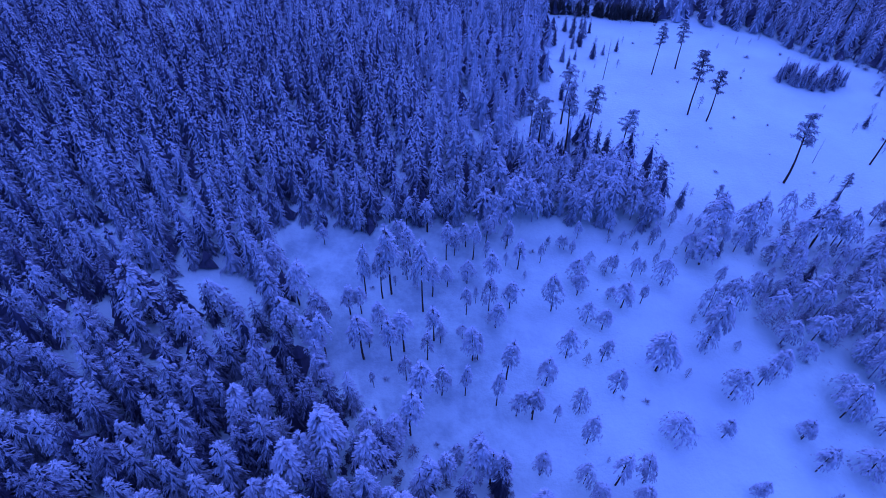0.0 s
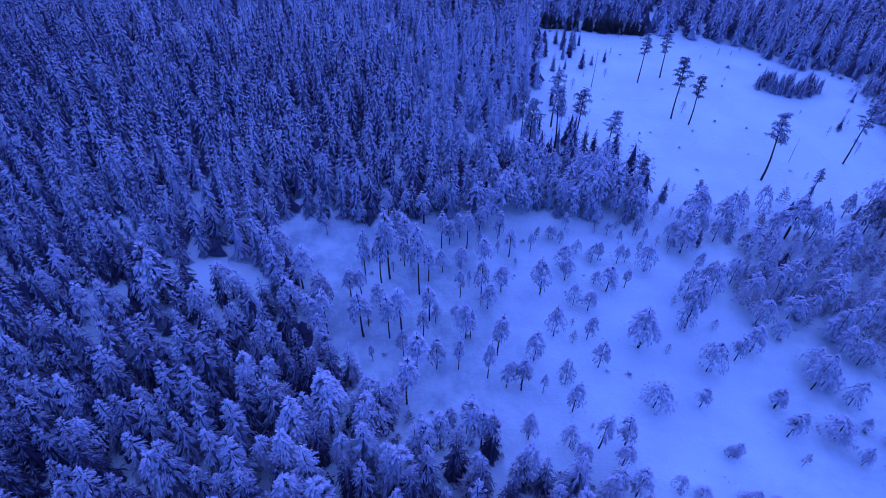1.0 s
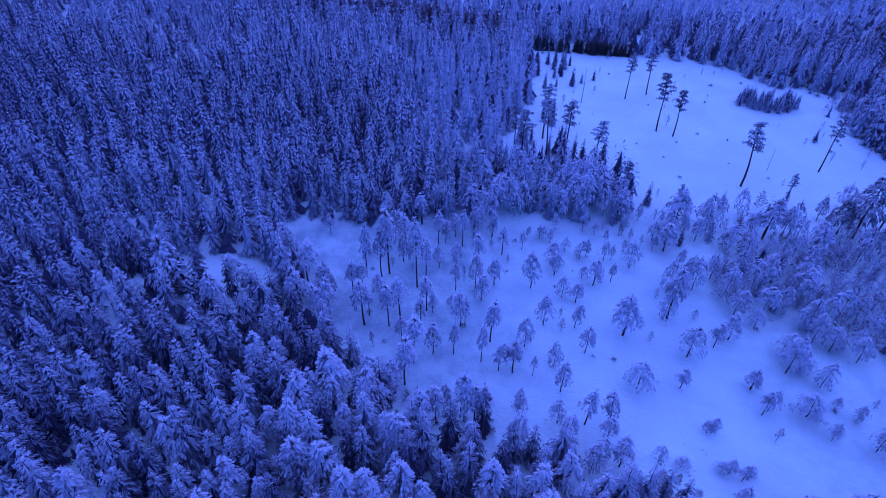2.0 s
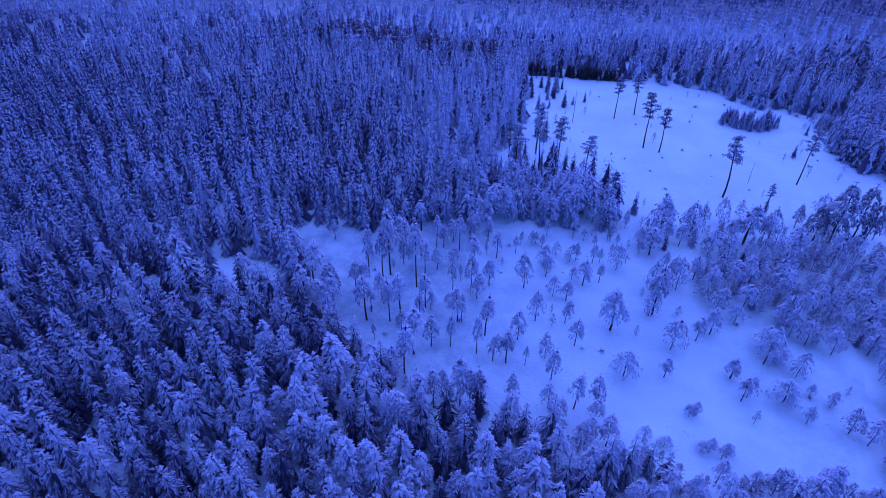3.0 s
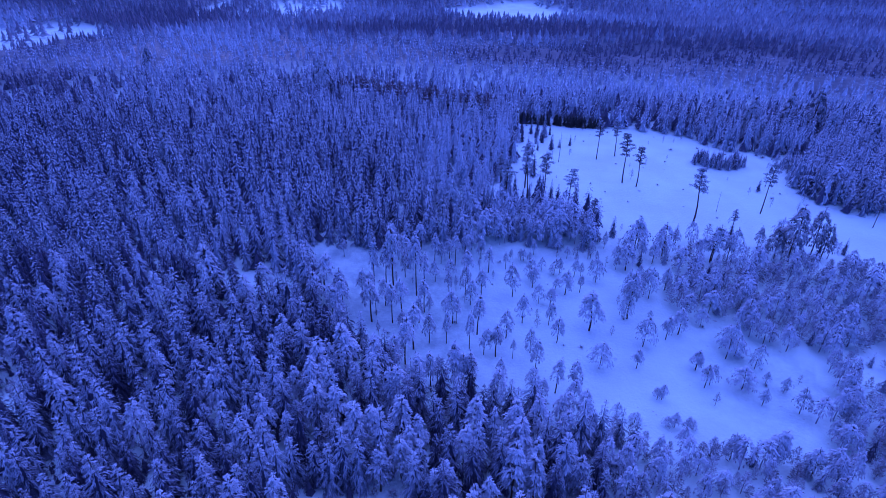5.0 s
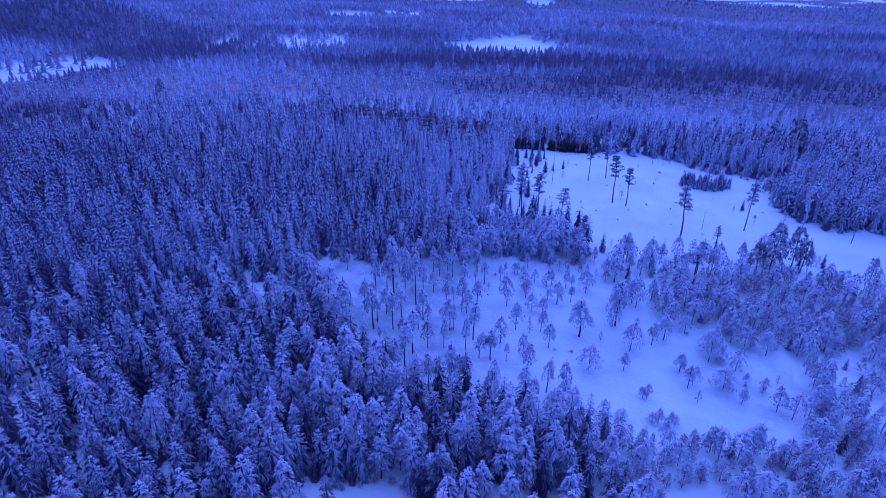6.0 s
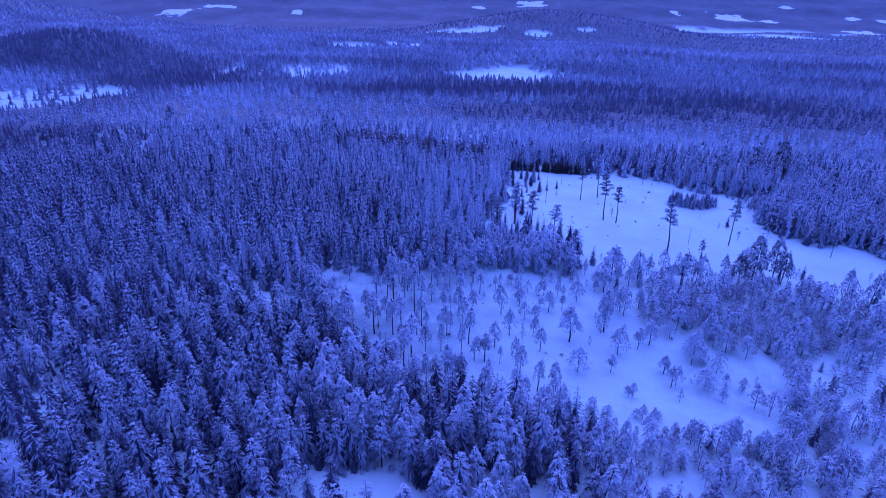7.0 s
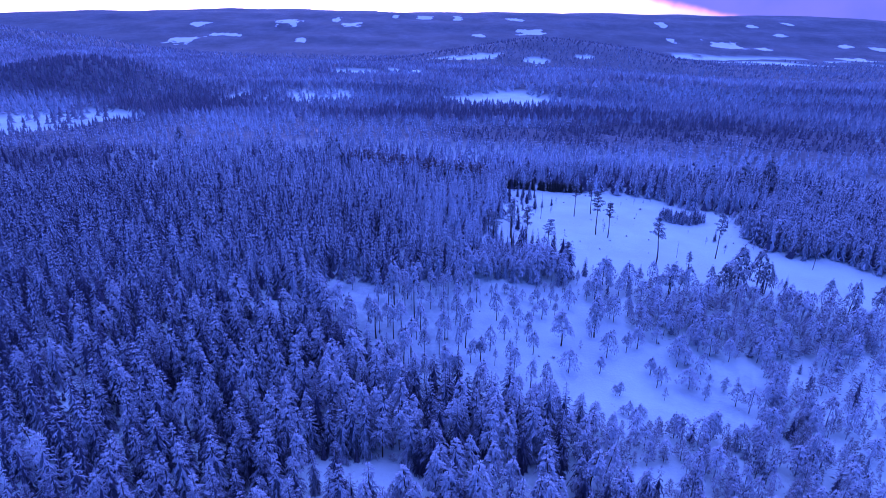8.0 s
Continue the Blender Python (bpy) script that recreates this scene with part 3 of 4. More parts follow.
BOG_NORTH_WEST = [
    (-6.7, 76.5, 21.0, 4.1), (-4.9, 80.5, 12.0, 3.2), (-2.3, 91.2, 11.6, 3.1), (2.4, 84.6, 7.7, 3.7), (2.4, 76.1, 9.3, 2.4), (4.4, 79.3, 5.8, 1.0), (7.1, 77.5, 10.5, 3.9), (7.6, 83.7, 11.9, 3.7),
    (11.6, 78.6, 8.9, 4.4), (13.8, 89.6, 9.1, 3.1), (3.7, 91.6, 12.0, 3.1), (1.9, 95.4, 7.8, 3.9), (6.7, 95.8, 9.8, 2.9), (11.6, 96.5, 8.7, 2.7), (-7.3, 99.5, 10.3, 3.5), (-3.8, 104.4, 9.5, 4.1),
    (5.1, 108.9, 11.2, 4.2), (19.0, 91.8, 6.3, 1.8),
]
BOG_NORTH_EAST = [
    (20.3, 78.5, 11.7, 4.7), (26.2, 86.5, 7.8, 4.4), (26.3, 83.0, 7.6, 4.0), (35.3, 79.9, 8.4, 4.6), (32.8, 82.1, 4.5, 2.3), (39.7, 81.4, 6.4, 2.1), (39.2, 88.7, 7.0, 2.7), (45.1, 86.7, 8.9, 6.4),
    (33.3, 89.1, 6.2, 4.7), (53.1, 97.0, 6.7, 3.4), (55.3, 93.2, 10.3, 5.9), (62.1, 106.1, 10.5, 7.3), (52.6, 78.8, 10.5, 6.1), (58.8, 79.8, 10.4, 7.0), (29.8, 91.4, 5.2, 3.2), (23.8, 96.3, 4.4, 2.1),
    (26.3, 94.6, 4.5, 1.9),
]
BOG_MIDDLE = [
    (-3.9, 69.5, 11.1, 3.7), (-2.6, 69.0, 5.9, 2.5), (-5.0, 65.0, 8.9, 2.7), (-5.5, 55.1, 14.5, 4.8), (-1.8, 57.6, 10.2, 3.7), (-7.0, 49.5, 14.8, 4.5), (2.5, 57.8, 11.0, 2.2), (3.8, 65.3, 11.6, 4.8),
    (4.8, 65.5, 9.4, 2.0), (10.4, 61.4, 13.0, 3.8), (8.3, 56.0, 12.6, 2.4), (11.9, 54.1, 9.0, 3.7), (14.8, 54.7, 7.8, 2.4), (14.8, 53.6, 10.0, 3.3), (17.7, 60.6, 9.4, 4.1), (19.0, 53.2, 6.3, 1.5),
    (22.4, 67.1, 9.8, 4.2), (29.3, 66.6, 8.3, 3.1), (30.6, 59.7, 8.8, 3.9), (23.5, 55.7, 8.1, 4.7), (24.3, 49.6, 10.0, 3.7), (30.5, 74.3, 6.9, 3.9), (27.4, 75.7, 7.1, 4.7), (8.5, 73.3, 9.4, 4.0),
    (1.7, 70.2, 4.5, 2.6),
]
BOG_EAST = [
    (39.7, 65.0, 13.5, 7.7), (39.8, 51.1, 8.8, 8.0), (48.9, 52.0, 6.3, 3.3), (52.6, 60.2, 10.1, 7.6), (49.9, 70.5, 9.3, 5.8), (56.8, 70.7, 3.4, 2.1), (72.2, 46.8, 7.3, 8.3), (65.0, 47.6, 6.8, 4.4),
    (63.3, 52.5, 6.2, 3.4), (78.4, 48.7, 4.3, 1.9), (78.1, 54.0, 8.1, 5.3), (75.0, 58.4, 6.5, 7.3), (73.4, 61.8, 7.5, 5.9),
]
BOG_SHORE = [
    (4.3, 44.1, 12.4, 3.3), (7.0, 41.5, 11.8, 3.8), (8.6, 40.9, 12.9, 4.0), (-2.6, 38.9, 12.9, 3.9), (-0.3, 41.0, 12.8, 3.5), (1.1, 43.9, 8.5, 3.1), (15.5, 43.3, 9.1, 3.4), (22.8, 42.3, 8.1, 4.7),
    (28.1, 42.3, 10.8, 3.4), (32.8, 42.9, 9.3, 3.9), (31.7, 39.3, 7.6, 3.6), (29.1, 34.2, 8.8, 4.2), (33.1, 33.9, 9.9, 4.7), (24.5, 39.3, 7.6, 3.6), (52.2, 42.0, 4.9, 2.4), (40.3, 35.3, 5.2, 3.6),
    (74.7, 41.7, 4.6, 1.9), (44.3, 34.5, 3.6, 3.9), (51.2, 33.9, 3.1, 3.3), (56.5, 33.7, 3.0, 2.9),
]
BOG_MARGIN = [
    (56.1, 96.2, 11.5, 4.3), (60.7, 97.6, 8.0, 2.5), (62.0, 106.5, 10.6, 4.1), (64.6, 98.0, 8.4, 4.0), (62.9, 65.3, 8.5, 4.7), (59.0, 63.1, 7.9, 3.7), (57.9, 81.6, 9.4, 6.0), (50.9, 71.0, 15.4, 5.1),
    (72.3, 57.2, 12.2, 7.8), (83.0, 100.1, 13.5, 6.9), (88.5, 101.3, 10.2, 4.3), (80.0, 101.3, 8.8, 4.6), (100.7, 108.5, 8.7, 3.3), (69.7, 25.9, 9.3, 5.2), (51.8, 27.4, 7.7, 3.1), (54.5, 32.4, 5.1, 2.4),
    (52.6, 33.7, 4.9, 2.4), (63.5, 46.6, 7.4, 3.5), (63.4, 52.9, 6.1, 3.3), (51.2, 41.9, 3.8, 2.2), (75.1, 42.4, 5.1, 3.0), (81.3, 46.0, 3.4, 2.1), (82.1, 70.0, 9.7, 6.8),
]
RIGHT_PINES = [
    (76.5, 80.4, 9.2), (86.4, 84.0, 9.0), (66.6, 72.8, 8.1), (64.5, 84.1, 8.0), (69.8, 69.0, 6.7), (58.9, 100.2, 14.6), (68.9, 102.7, 12.3), (89.5, 100.5, 12.4), (73.6, 74.1, 9.0), (81.6, 69.5, 7.5),
    (84.1, 63.5, 8.0), (91.2, 74.1, 9.0), (83.1, 77.1, 9.0), (71.1, 84.7, 9.0), (88.7, 60.8, 8.0), (97.2, 61.3, 7.5), (105.6, 63.9, 8.0), (81.7, 46.4, 5.0), (94.3, 45.3, 8.5), (82.1, 39.8, 8.0),
    (91.7, 35.8, 7.5), (69.2, 25.0, 8.0), (76.1, 22.9, 8.0), (80.1, 20.7, 7.0), (61.4, 25.9, 8.0), (53.3, 21.7, 7.0), (86.5, 29.9, 8.0),
]

EDGE_PINES = [(-47.2, 72.8, 11.5), (-69.2, 83.6, 10.5), (-62.0, 70.8, 16.5), (-51.0, 66.0, 12.0), (-33.0, 70.0, 12.5), (-38.0, 84.0, 12.0), (-27.0, 71.0, 12.0)]
YOUNG_SPRUCES = [(43, 184, 8), (47, 187, 4.5), (34, 176, 5), (30, 160, 4), (52, 190, 5), (40, 193, 6), (118, 150, 5), (134, 158, 4), (60, 96, 6), (26, 118, 9), (55, 112, 8), (76, 113, 5.5), (95, 116, 6), (128, 108, 6)]
LOFTY = [(-108, 147, 18), (-71, 256, 20), (-185, 286, 20), (-120, 273, 19), (-79, 271, 19), (124.5, 214.8, 20), (137.2, 210.3, 22), (157.9, 217.4, 22), (170.4, 218.3, 24), (176.9, 213.3, 18), (182, 190, 18),
         (8, 196, 17), (14, 168, 15), (2, 120, 14), (9, 116, 13), (-1, 112, 13), (205, 170, 18), (-140, 205, 18), (-33, 152, 16)]

tall = [pine_proto(100 + i, "pine_tree", "tall slender pine, bare trunk, sparse snowy crown, on clear-cut", "seed pines on the clear-cut", PINE_BARE, 0.55, 0.13, 19, 3, 0.75) for i in range(4)]
full = [pine_proto(110 + i, "pine_tree", "tall full-crowned pine, thick dark boughs dusted with snow", "seed pines on the clear-cut", PINE_BARE, 0.33, 0.21, 8, 1, 0.7, 0.03, 800, 0.72) for i in range(3)]
for i, (x, y, h) in enumerate(FIELD_PINES):
    if x > 90 and y < 107:
        put(full[i % 3], x, y, h, rng.uniform(0, 6.28), rng.uniform(0.95, 1.2))
    else:
        put(tall[i % 4], x, y, h, rng.uniform(0, 6.28), rng.uniform(0.9, 1.2))
drop(tall + full)
small = [pine_proto(200 + i, "pine_tree", "small bog pine with a rounded crown bowed under snow", "bog pines", PINE_ONE, (0.36, 0.46, 0.40)[i % 3], 0.22, 5, 1, 0.6, 0.05, 620, 0.72) for i in range(6)]
slim = [pine_proto(210 + i, "pine_tree", "slender bog pine, long bare stem under a narrow snowy crown", "bog pines", PINE_ONE, (0.5, 0.42, 0.56)[i % 3], 0.15, 5, 1, 0.6, 0.05, 460, 0.95) for i in range(4)]
squat = [pine_proto(216 + i, "pine_tree", "wide umbrella-shaped bog pine hanging heavy with snow", "bog pines", PINE_ONE, (0.24, 0.34)[i % 2], 0.37, 6, 1, 0.6, 0.05, 640, 0.5) for i in range(4)]
for i, (x, y, h, wide_by) in enumerate(BOG_WEST + BOG_NORTH_WEST + BOG_NORTH_EAST + BOG_MIDDLE + BOG_EAST + BOG_SHORE + BOG_MARGIN):
    ratio = wide_by / h
    kind, radius = (slim, 0.15) if ratio < 0.36 else (small, 0.22) if ratio < 0.58 else (squat, 0.37)
    put(kind[i % len(kind)], x, y, h, rng.uniform(0, 6.28), min(1.45, max(0.75, (0.95 if kind is squat else 1.1) * ratio / (2 * radius))))
drop(slim + squat)

wide = [pine_proto(230 + i, "pine_tree", "wide bog pine with hanging boughs bowed under snow", "bog pines", PINE_ONE, (0.28, 0.35, 0.42)[i % 3], (0.36, 0.3)[i % 2], 6, 1, 0.6, 0.05, 720, 0.52) for i in range(6)]
for i, (x, y, h) in enumerate(RIGHT_PINES):
    put(wide[i % 6], x, y, h, rng.uniform(0, 6.28), rng.uniform(0.9, 1.15))
drop(wide)
x, y = scatter(-38, 62, 84, 110, 4.6, rng)
keep = inside(x, y, BOG) & (rng.uniform(0, 1, len(x)) < 0.34)
for i in np.nonzero(keep)[0]:
    put(small[i % 6], x[i], y[i], rng.uniform(3, 7) * (1.5 - 0.5 * smooth(-10, 14, x[i])), rng.uniform(0, 6.28), rng.uniform(0.7, 1.1))
lofty = [pine_proto(130 + i, "pine_tree", "old broad pine rising dark above the snowy wood", "tall pines above the wood", PINE_BARE, 0.3, 0.2, 8, 1, 0.7, 0.03, 800, 0.72) for i in range(3)]
for i, (x, y, h) in enumerate(LOFTY):
    put(lofty[i % 3], x, y, h, rng.uniform(0, 6.28), rng.uniform(0.95, 1.2))
drop(lofty)
drop(small)
broad = [pine_proto(220 + i, "pine_tree", "broad pine bowed under heavy snow among the spruces", "pines of the near wood", PINE_WOOD, 0.26, 0.22, 5, 1, 0.6, 0.04, 700, 0.7) for i in range(5)]
spruces = [spruce_proto(300 + i) for i in range(5)]
x, y = scatter(-120, 100, -20, 80, 4.5, rng)
strays = inside(x, y, BOG) | (rng.uniform(0, 1, len(x)) > 0.26)
keep = seen(x, y) & ~(openness(x, y) & strays) & ~inside(x, y, THICKET)
x, y = x[keep], y[keep]
rest = rng.uniform(0, 1, len(x))
thin = smooth(24, 50, x + 0.3 * (y - 30))
keep = rest < 1 - 0.2 * thin
x, y, rest, thin = x[keep], y[keep], rng.uniform(0, 1, keep.sum()), thin[keep]
size = rng.uniform(10.5, 17, len(x)) * (1 - 0.38 * thin)
is_pine = rest < 0.06 + 0.42 * smooth(-48, -8, x) + 0.12 * thin
is_birch = ~is_pine & (rest > 0.97 - 0.3 * thin)
is_spruce = ~is_pine & ~is_birch
order = np.argsort(np.hypot(x + 15, (y - 38) * 1.1))
order = order[is_spruce[order]][:295]
chosen = np.zeros(len(x), bool)
chosen[order] = True
for i in order:
    put(spruces[i % 5], x[i], y[i], size[i], rng.uniform(0, 6.28), rng.uniform(0.92, 1.25))
for x0, y0, h0 in YOUNG_SPRUCES:
    put(spruces[int(x0) % 5], x0, y0, h0, rng.uniform(0, 6.28), rng.uniform(0.9, 1.1))
# young trees that straggle from the wood into the clear-cut
ex, ey = scatter(8, 60, 128, 216, 5.0, rng)
keep = inside(ex, ey, FIELD) & ~inside(ex - 13, ey, FIELD) & (rng.uniform(0, 1, len(ex)) < 0.4)
for i in np.nonzero(keep)[0]:
    put(spruces[i % 5], ex[i], ey[i], rng.uniform(4, 11), rng.uniform(0, 6.28), rng.uniform(0.8, 1.05))
drop(spruces)
for i in np.nonzero(is_pine)[0][:120]:
    put(broad[i % 5], x[i], y[i], size[i] * 0.92, rng.uniform(0, 6.28), rng.uniform(0.9, 1.1))
for i, (x0, y0, h0) in enumerate(EDGE_PINES):
    put(broad[i % 5], x0, y0, h0, rng.uniform(0, 6.28), rng.uniform(1.1, 1.4))
drop(broad)


def birch_proto(seed):
    r = np.random.RandomState(seed)
    ob = thing("birch_tree", "bare young birch with fine twigs white with hoarfrost", "birch tree", "frosted birches")
    part("trunk", mesh_of("trunk", *tube([(0, 0, 0), (0.01, 0, 0.4), (0, 0.01, 0.85)], [0.012, 0.008, 0.002], 5), GREY_BARK), ob, "thin grey stem")
    part("crown", mesh_of("crown", *birch_crown(r, 300), FROST_ONE), ob, "haze of frosted twigs")
    return ob


birches = [birch_proto(250 + i) for i in range(3)]
for i in np.nonzero(is_birch)[0]:
    put(birches[i % 3], x[i], y[i], size[i] * 0.7, rng.uniform(0, 6.28), rng.uniform(1.0, 1.4))
drop(birches)

spare_x, spare_y, spare_size = x[is_spruce & ~chosen], y[is_spruce & ~chosen], size[is_spruce & ~chosen]
more = np.nonzero(is_pine)[0][120:]
pine_x, pine_y, pine_size = x[more], y[more], size[more] * 0.92


# ---- small growth in the open ----
def sapling_proto(seed):
    r = np.random.RandomState(seed)
    ob = thing("sapling", "slender bare sapling furred with hoarfrost", "sapling", "saplings in the open")
    part("trunk", mesh_of("trunk", *tube([(0, 0, 0), (0.02, 0.01, 0.5), (0.01, 0.03, 0.97)], [0.014, 0.009, 0.003], 4), GREY_BARK), ob, "thin grey stem")
    part("crown", mesh_of("crown", *birch_crown(r, 120, 0.22, 0.2), FROST_ONE), ob, "frosted twigs")
    return ob


def shrub_proto(seed):
    r = np.random.RandomState(seed)
    heap = Heap()
    n = 26
    az = r.uniform(0, 6.28, n)
    base = np.stack([0.14 * np.cos(az) * r.uniform(0, 1, n), 0.14 * np.sin(az) * r.uniform(0, 1, n), np.full(n, -0.05)], -1)
    ln = r.uniform(0.5, 1.0, n)
    heap.add(*pods(base, unit(az, np.radians(r.uniform(25, 85, n))), ln, ln * 0.14, np.full(n, 0.05), np.full(n, 0.1)))
    return tagged(new("shrub", mesh_of("shrub", *heap.both(), FROST_ONE)), "low twiggy shrub half buried in snow", "shrub", "shrubs in the open")


def snag_proto():
    ob = thing("dead_tree", "bare grey dead pine standing on the clear-cut", "dead tree")
    part("trunk", mesh_of("trunk", *tube([(0, 0, 0), (0.01, 0, 0.5), (0.0, 0.01, 1.0)], [0.010, 0.007, 0.002], 5), GREY_BARK), ob, "weathered grey trunk")
    for k in range(7):
        w = unit(np.array(k * 2.2), np.array(0.25))
        p = np.array([0.005, 0, 0.45 + 0.07 * k])
        part("limb", mesh_of("limb", *tube([p, p + 0.05 * w, p + 0.09 * w], [0.003, 0.002, 0.001], 4), GREY_BARK), ob)
    return ob


snag = snag_proto()
put(snag, 44.5, 170.0, 13.0, 0.4)
put(snag, 96.0, 132.0, 8.0, 2.0)
drop([snag])
saplings = [sapling_proto(270 + i) for i in range(4)]
shrubs = [shrub_proto(280 + i) for i in range(4)]
x, y = scatter(-30, 215, 5, 225, 6.0, rng)
free = openness(x, y) & seen(x, y) & ~inside(x, y, GROVE) & ~inside(x, y, THICKET)
wild = rng.uniform(0, 1, len(x))
edge = smooth(0.1, 0.9, waves(x, y, 55, 61) + 0.6 * ((y > 80) & (y < 118)))
for i in np.nonzero(free & (wild < 0.07 + 0.24 * edge))[0][:150]:
    put(saplings[i % 4], x[i], y[i], rng.uniform(1.8, 4.8), rng.uniform(0, 6.28), rng.uniform(0.8, 1.3))
for i in np.nonzero(free & (wild > 0.88))[0][:120]:
    put(shrubs[i % 4], x[i], y[i], rng.uniform(0.5, 1.3), rng.uniform(0, 6.28), rng.uniform(0.9, 1.6))
drop(saplings)
drop(shrubs)

# ---- woods ----
close_shapes = [spruce_crown(np.random.RandomState(400 + i), 12, 7, 2) for i in range(4)]
middle_shapes = [spruce_crown(np.random.RandomState(420 + i), 12, 6, 1, 0.2) for i in range(5)]
beyond_shapes = [spruce_crown(np.random.RandomState(425 + i), 13, 9, 0, 0.2) for i in range(5)]
outer_shapes = [spruce_crown(np.random.RandomState(430 + i), 7, 5, 0, 0.21) for i in range(5)]
far_shapes = [star_spruce(np.random.RandomState(440 + i), 4, 6, 0.2) for i in range(5)]
young_shapes = [spruce_crown(np.random.RandomState(450 + i), 5, 5, 1, 0.24, 0.1) for i in range(4)]
last_shapes = [star_spruce(np.random.RandomState(460 + i), 2, 5, 0.24) for i in range(4)]
wood_pines = []
for i in range(4):
    stem, branches, crown = pine_parts(np.random.RandomState(520 + i), 0.3, 0.22, 8, 1, 0.6, 0.04, 560, 0.76)
    both = Heap()
    both.add(*stem)
    both.add(*crown)
    wood_pines.append(both.both())
pine_shapes = []
for i in range(4):
    stem, branches, crown = pine_parts(np.random.RandomState(500 + i), 0.34, 0.27, 8, 1, 0.6, 0.03, 200, 0.9)
    both = Heap()
    both.add(*stem)
    both.add(*crown)
    pine_shapes.append(both.both())
bush_shapes = [birch_crown(np.random.RandomState(490 + i), 120, 0.26) for i in range(3)]
frost_shapes = [birch_crown(np.random.RandomState(480 + i), 230) for i in range(4)]

stamp("spruce_wood", close_shapes, spare_x, spare_y, spare_size, rng.uniform(-0.3, 0.6, len(spare_x)), SPRUCE_MANY, rng,
      "dense wood of snow-laden spruces beside the bog", "spruce wood")

stamp("pine_wood", wood_pines, pine_x, pine_y, pine_size, rng.uniform(0.2, 0.9, len(pine_x)), PINE_MANY, rng, "snow-bowed pines standing among the near spruces", "pine wood")


def tones(x, y, rng):
    dark = stands(x, y) + 0.4 * hill(x, y, 290, 2200, 620, 300, -10)
    return np.clip(0.57 + 0.12 * smooth(0, 160, x) + 0.28 * waves(x, y * 1.8, 190, 51) + rng.normal(0, 0.17, len(x)) - 1.6 * dark - 0.12 * smooth(290, 150, y) * smooth(60, -20, x), -1.2, 1.6)


def farther(x, y):
    """Share of the lighter forest with haze in its colours: it takes over little by little beyond the clear-cut."""
    return smooth(175, 285, y + 28 * waves(x, y, 90, 77))


x, y = scatter(-360, 360, -28, 285, 4.3, rng)
keep = seen(x, y) & ((y > 80) | (x < -119)) & (rng.uniform(0, 1, len(x)) > farther(x, y)) & ~openness(x, y) & ~inside(x, y, THICKET) & ~inside(x, y, GROVE) & ~((x > 50) & (x < 150) & (y < 128))
x, y = x[keep], y[keep]
h = rng.uniform(9.5, 16, len(x))
for shapes, low, high in ((close_shapes, -99, 112), (middle_shapes, 112, 175), (beyond_shapes, 175, 999)):
    pick = (y >= low) & (y < high)
    stamp("spruce_wood", shapes, x[pick], y[pick], h[pick], tones(x[pick], y[pick], rng), SPRUCE_MANY, rng, "dense dark spruce wood with snow on every bough", "spruce wood", 1.06)

x, y = scatter(-125, 46, -24, 62, 3.2, rng)
keep = seen(x, y) & ~openness(x, y)
x, y = x[keep], y[keep]
for name, shapes, pick, skin, tall_by, label in (("undergrowth", young_shapes, x + 2 * waves(x, y, 9, 81) < 8 * waves(x, y, 25, 82) - 12, SPRUCE_MANY, 5.0, "low young spruces filling the gaps of the near wood"),
                                                 ("brushwood", bush_shapes, x + 2 * waves(x, y, 9, 81) >= 8 * waves(x, y, 25, 82) - 12, FROST_MANY, 4.0, "bare frosted brushwood under the near trees")):
    stamp(name, shapes, x[pick], y[pick], rng.uniform(0.4, 1.0, pick.sum()) * tall_by, rng.uniform(-0.9, 0.1, pick.sum()), skin, rng, label, "undergrowth", 1.5)
x, y = scatter(-360, 360, -28, 285, 6.0, rng)
keep = seen(x, y) & ((y > 60) | (x < -124)) & ~openness(x, y) & ~inside(x, y, THICKET) & ~inside(x, y, GROVE) & ~((x > 45) & (x < 150) & (y < 128))
x, y = x[keep], y[keep]
stamp("undergrowth", last_shapes, x, y, rng.uniform(3, 7.5, len(x)), rng.uniform(-0.8, 0.1, len(x)), SPRUCE_MANY, rng, "low young spruces filling the gaps of the wood", "undergrowth", 1.6)

x, y = scatter(-6, 64, 94, 136, 2.6, rng)
keep = ragged(x, y, GROVE) & (rng.uniform(0, 1, len(x)) < 0.85)
x, y = x[keep], y[keep]
sort = rng.uniform(0, 1, len(x))
for name, shapes, pick, skin, low, high, label in (("spruce_grove", close_shapes, sort < 0.5, SPRUCE_MANY, 5, 11, "dense grove of young spruces between bog and clear-cut"),
                                                   ("pine_grove", pine_shapes, sort >= 0.5, PINE_MANY, 7, 13, "dense grove of young snowy pines beside the clear-cut")):
    stamp(name, shapes, x[pick], y[pick], rng.uniform(low, high, pick.sum()), rng.uniform(0.4, 1.2, pick.sum()), skin, rng, label, "grove", 1.0)

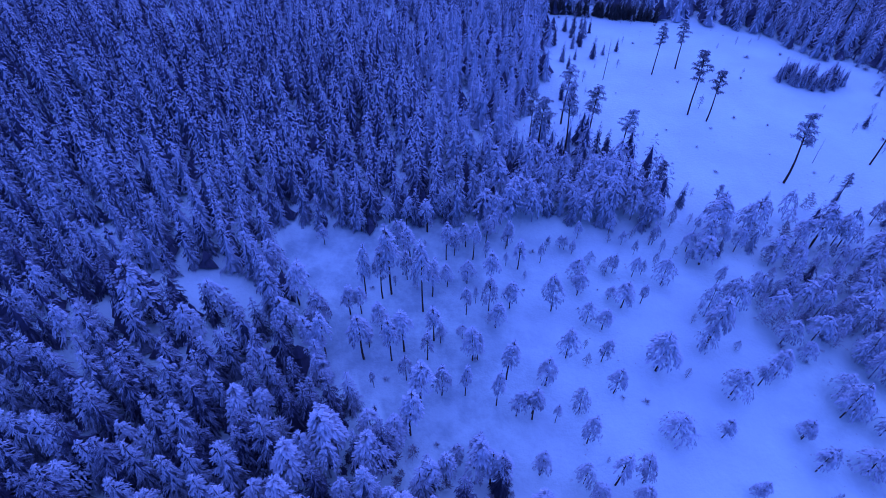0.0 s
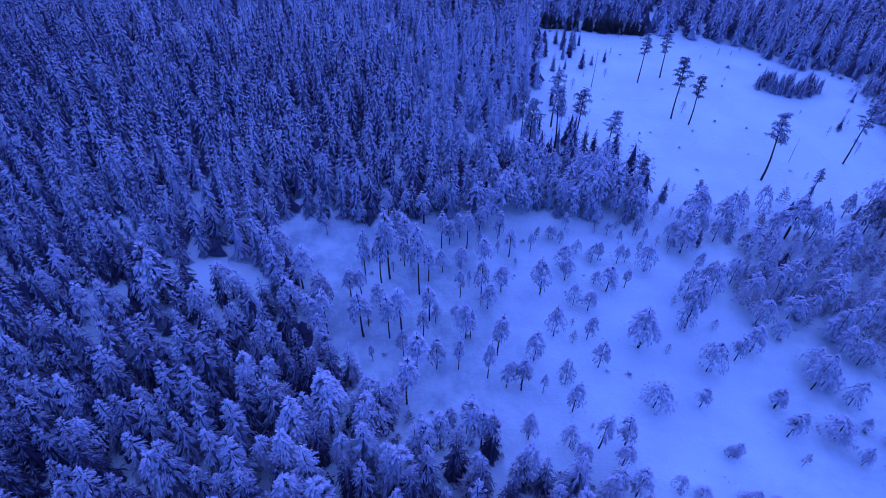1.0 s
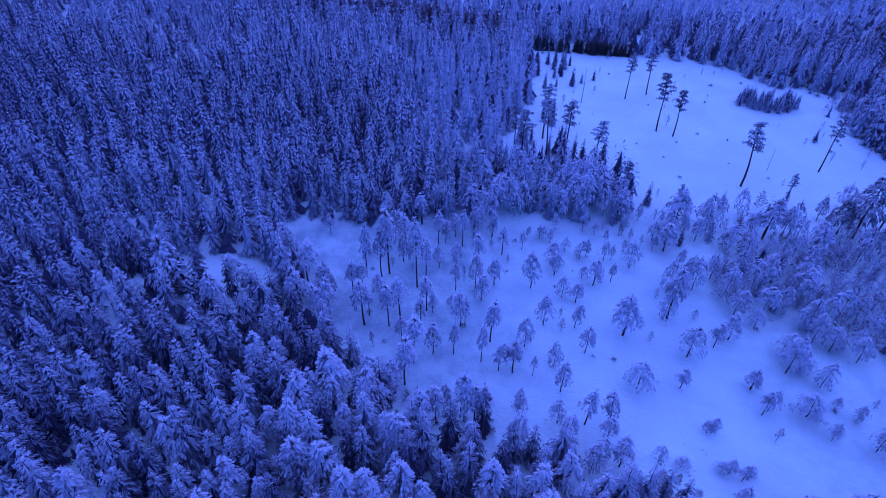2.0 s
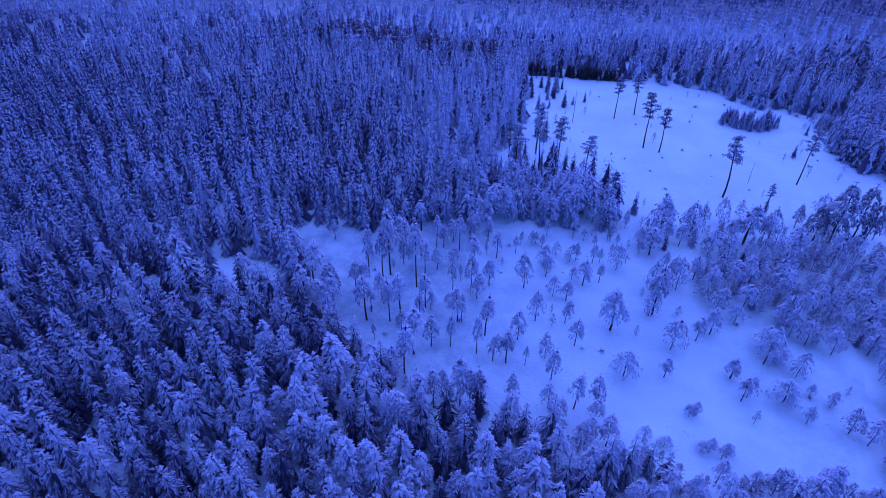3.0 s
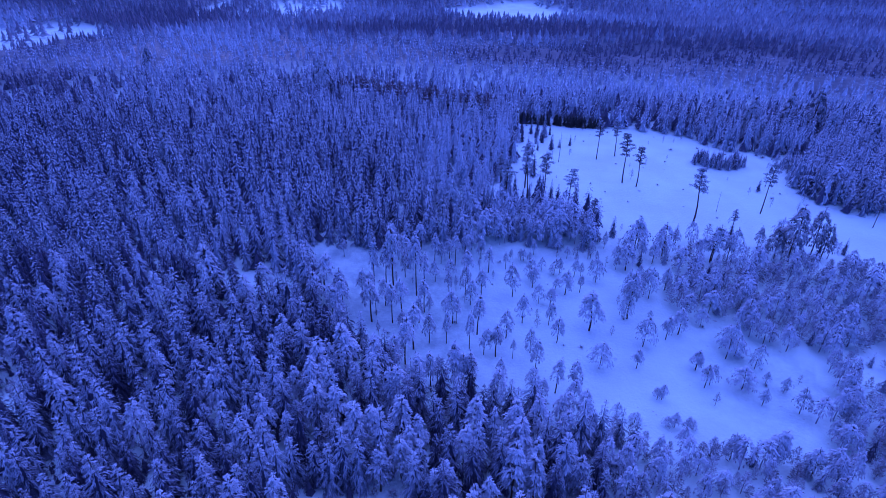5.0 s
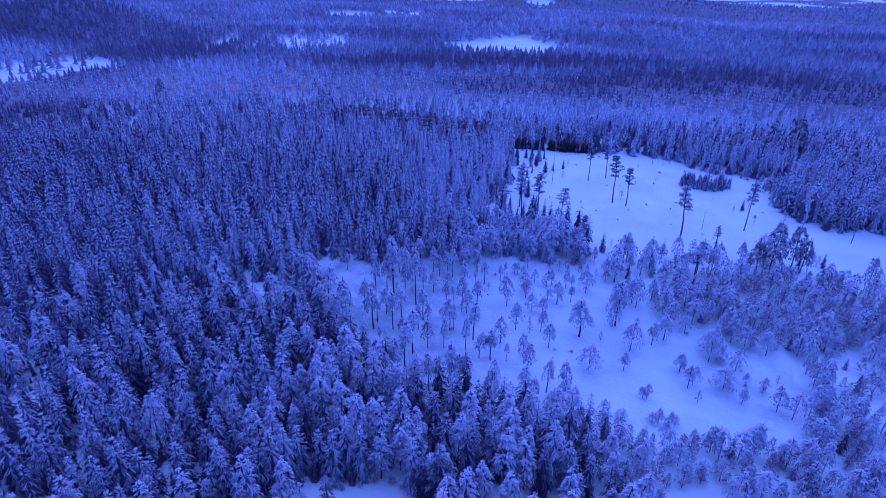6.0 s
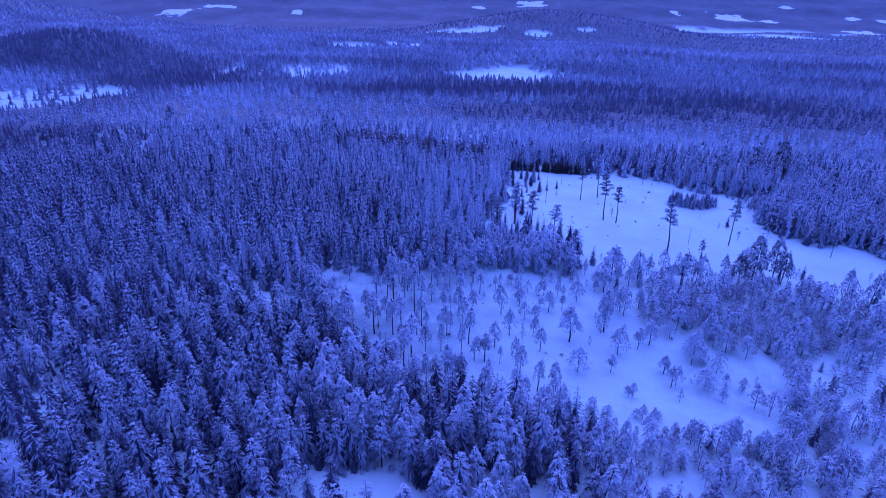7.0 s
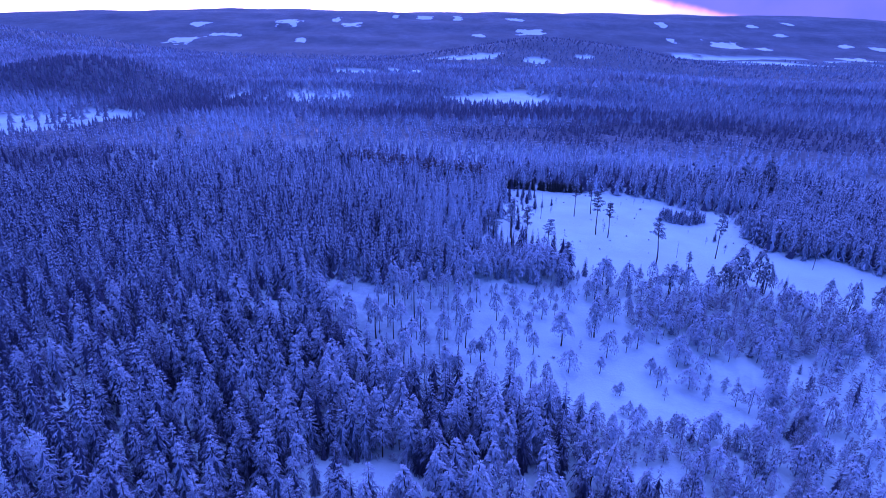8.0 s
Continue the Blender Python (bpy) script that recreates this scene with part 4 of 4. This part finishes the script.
for ring, gap, share, low, high in ((COPSE, 3.3, 0.9, 7, 14), (SCRUB, 3.2, 0.6, 2.5, 6)):
    x, y = scatter(125, 235, 128, 220, gap, rng)
    keep = ragged(x, y, ring) & (rng.uniform(0, 1, len(x)) < share)
    x, y = x[keep], y[keep]
    sort = rng.uniform(0, 1, len(x))
    for name, shapes, pick, skin, label in (("birch_copse", bush_shapes, sort < 0.4, FROST_MANY, "bare frosted birches at the edge of the clear-cut"),
                                            ("pine_copse", pine_shapes, (sort >= 0.4) & (sort < 0.6), PINE_MANY, "snowy young pines at the edge of the clear-cut"),
                                            ("spruce_copse", middle_shapes, sort >= 0.6, SPRUCE_MANY, "snowy spruces at the edge of the clear-cut")):
        stamp(name, shapes, x[pick], y[pick], rng.uniform(low, high, pick.sum()) * (0.8 if "birch" in name else 1), rng.uniform(0.2, 0.9, pick.sum()), skin, rng, label, "copse", 1.1)

# a dark row along the far edge of the clear-cut, bare brown bushes along the ditch that leads on from it, and clumps of young spruce
row = rng.uniform(0, 1, 70)
x, y = 27 + 46 * row + rng.normal(0, 0.5, 70), 221 - 3 * row + rng.normal(0, 0.8, 70)
stamp("dark_hedge", beyond_shapes, x, y, rng.uniform(4.5, 7.5, 70), rng.uniform(0, 0.6, 70), DARK_MANY, rng, "row of dark young spruces almost free of snow", "hedge", 1.5)
row = rng.uniform(0, 1, 90)
x, y = 24 - 92 * row, 230 + 34 * row ** 1.2 + rng.normal(0, 1.2, 90)
stamp("bare_bushes", bush_shapes, x, y, rng.uniform(9, 13.5, 90), rng.uniform(0, 1, 90), BROWN_MANY, rng, "row of bare reddish-brown bushes along a ditch", "bushes", 0.9)
for cx, cy, rx, ry, n in ((112, 174, 11, 5, 60), (146, 174, 10, 5, 50), (166, 150, 9, 5, 40)):
    a, r = rng.uniform(0, 6.28, n), np.sqrt(rng.uniform(0, 1, n))
    stamp("spruce_clump", beyond_shapes, cx + rx * r * np.cos(a), cy + ry * r * np.sin(a), rng.uniform(4, 8, n), rng.uniform(0.1, 0.8, n), SPRUCE_MANY, rng,
          "close clump of young spruces on the clear-cut", "clump", 1.2)

x, y = scatter(40, 240, 15, 118, 2.9, rng)
keep = ragged(x, y, THICKET) & seen(x, y)
x, y = x[keep], y[keep]
heart = ragged(x, y, THICKET_HEART, 4.0, 19)
sort = rng.uniform(0, 1, len(x))
keep = heart | (sort < 0.32)
x, y, heart, sort = x[keep], y[keep], heart[keep], rng.uniform(0, 1, keep.sum())
rx, ry = scatter(28, 170, -8, 66, 3.3, rng)
grow = seen(rx, ry) & ~openness(rx, ry) & ~inside(rx, ry, THICKET) & (rng.uniform(0, 1, len(rx)) < (0.78 - 0.12 * smooth(22, 44, ry)) * smooth(30, 46, rx + 0.3 * (ry - 20)))
x, y = np.concatenate([x, rx[grow]]), np.concatenate([y, ry[grow]])
sort = rng.uniform(0, 1, len(x))
for name, shapes, pick, skin, low, high, label in (("birch_thicket", frost_shapes, sort < 0.56, FROST_MANY, 4, 8, "thicket of bare birches white with hoarfrost"),
                                                   ("pine_thicket", pine_shapes, (sort >= 0.56) & (sort < 0.9), PINE_MANY, 5, 10, "close stand of young pines bowed by snow"),
                                                   ("spruce_thicket", close_shapes, sort >= 0.9, SPRUCE_MANY, 4, 9, "young snow-laden spruces among frosted birches")):
    stamp(name, shapes, x[pick], y[pick], rng.uniform(low, high, pick.sum()), rng.uniform(0, 1, pick.sum()), skin, rng, label, "thicket", 1.1)

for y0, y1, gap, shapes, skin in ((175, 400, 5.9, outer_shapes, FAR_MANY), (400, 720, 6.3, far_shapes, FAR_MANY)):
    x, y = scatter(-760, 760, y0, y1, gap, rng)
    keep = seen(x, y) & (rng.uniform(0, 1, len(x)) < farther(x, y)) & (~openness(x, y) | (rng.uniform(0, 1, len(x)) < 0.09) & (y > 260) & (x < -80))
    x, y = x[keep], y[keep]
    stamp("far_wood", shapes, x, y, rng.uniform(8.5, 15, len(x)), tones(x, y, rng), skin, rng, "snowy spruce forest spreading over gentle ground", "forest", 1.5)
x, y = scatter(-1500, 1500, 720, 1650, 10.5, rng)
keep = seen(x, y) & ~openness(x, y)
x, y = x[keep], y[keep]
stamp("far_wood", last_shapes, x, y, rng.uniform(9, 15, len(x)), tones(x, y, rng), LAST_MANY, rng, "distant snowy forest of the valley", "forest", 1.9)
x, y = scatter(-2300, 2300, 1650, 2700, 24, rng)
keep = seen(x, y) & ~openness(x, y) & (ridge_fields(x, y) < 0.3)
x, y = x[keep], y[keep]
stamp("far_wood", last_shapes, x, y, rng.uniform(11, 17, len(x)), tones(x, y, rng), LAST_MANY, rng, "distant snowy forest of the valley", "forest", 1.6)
x, y = scatter(-135, 145, -160, -22, 5.2, rng)
stamp("spruce_wood", outer_shapes, x, y, rng.uniform(9, 15, len(x)), tones(x, y, rng), SPRUCE_MANY, rng, "snowy spruce wood carrying on behind the clearing", "spruce wood", 1.1)
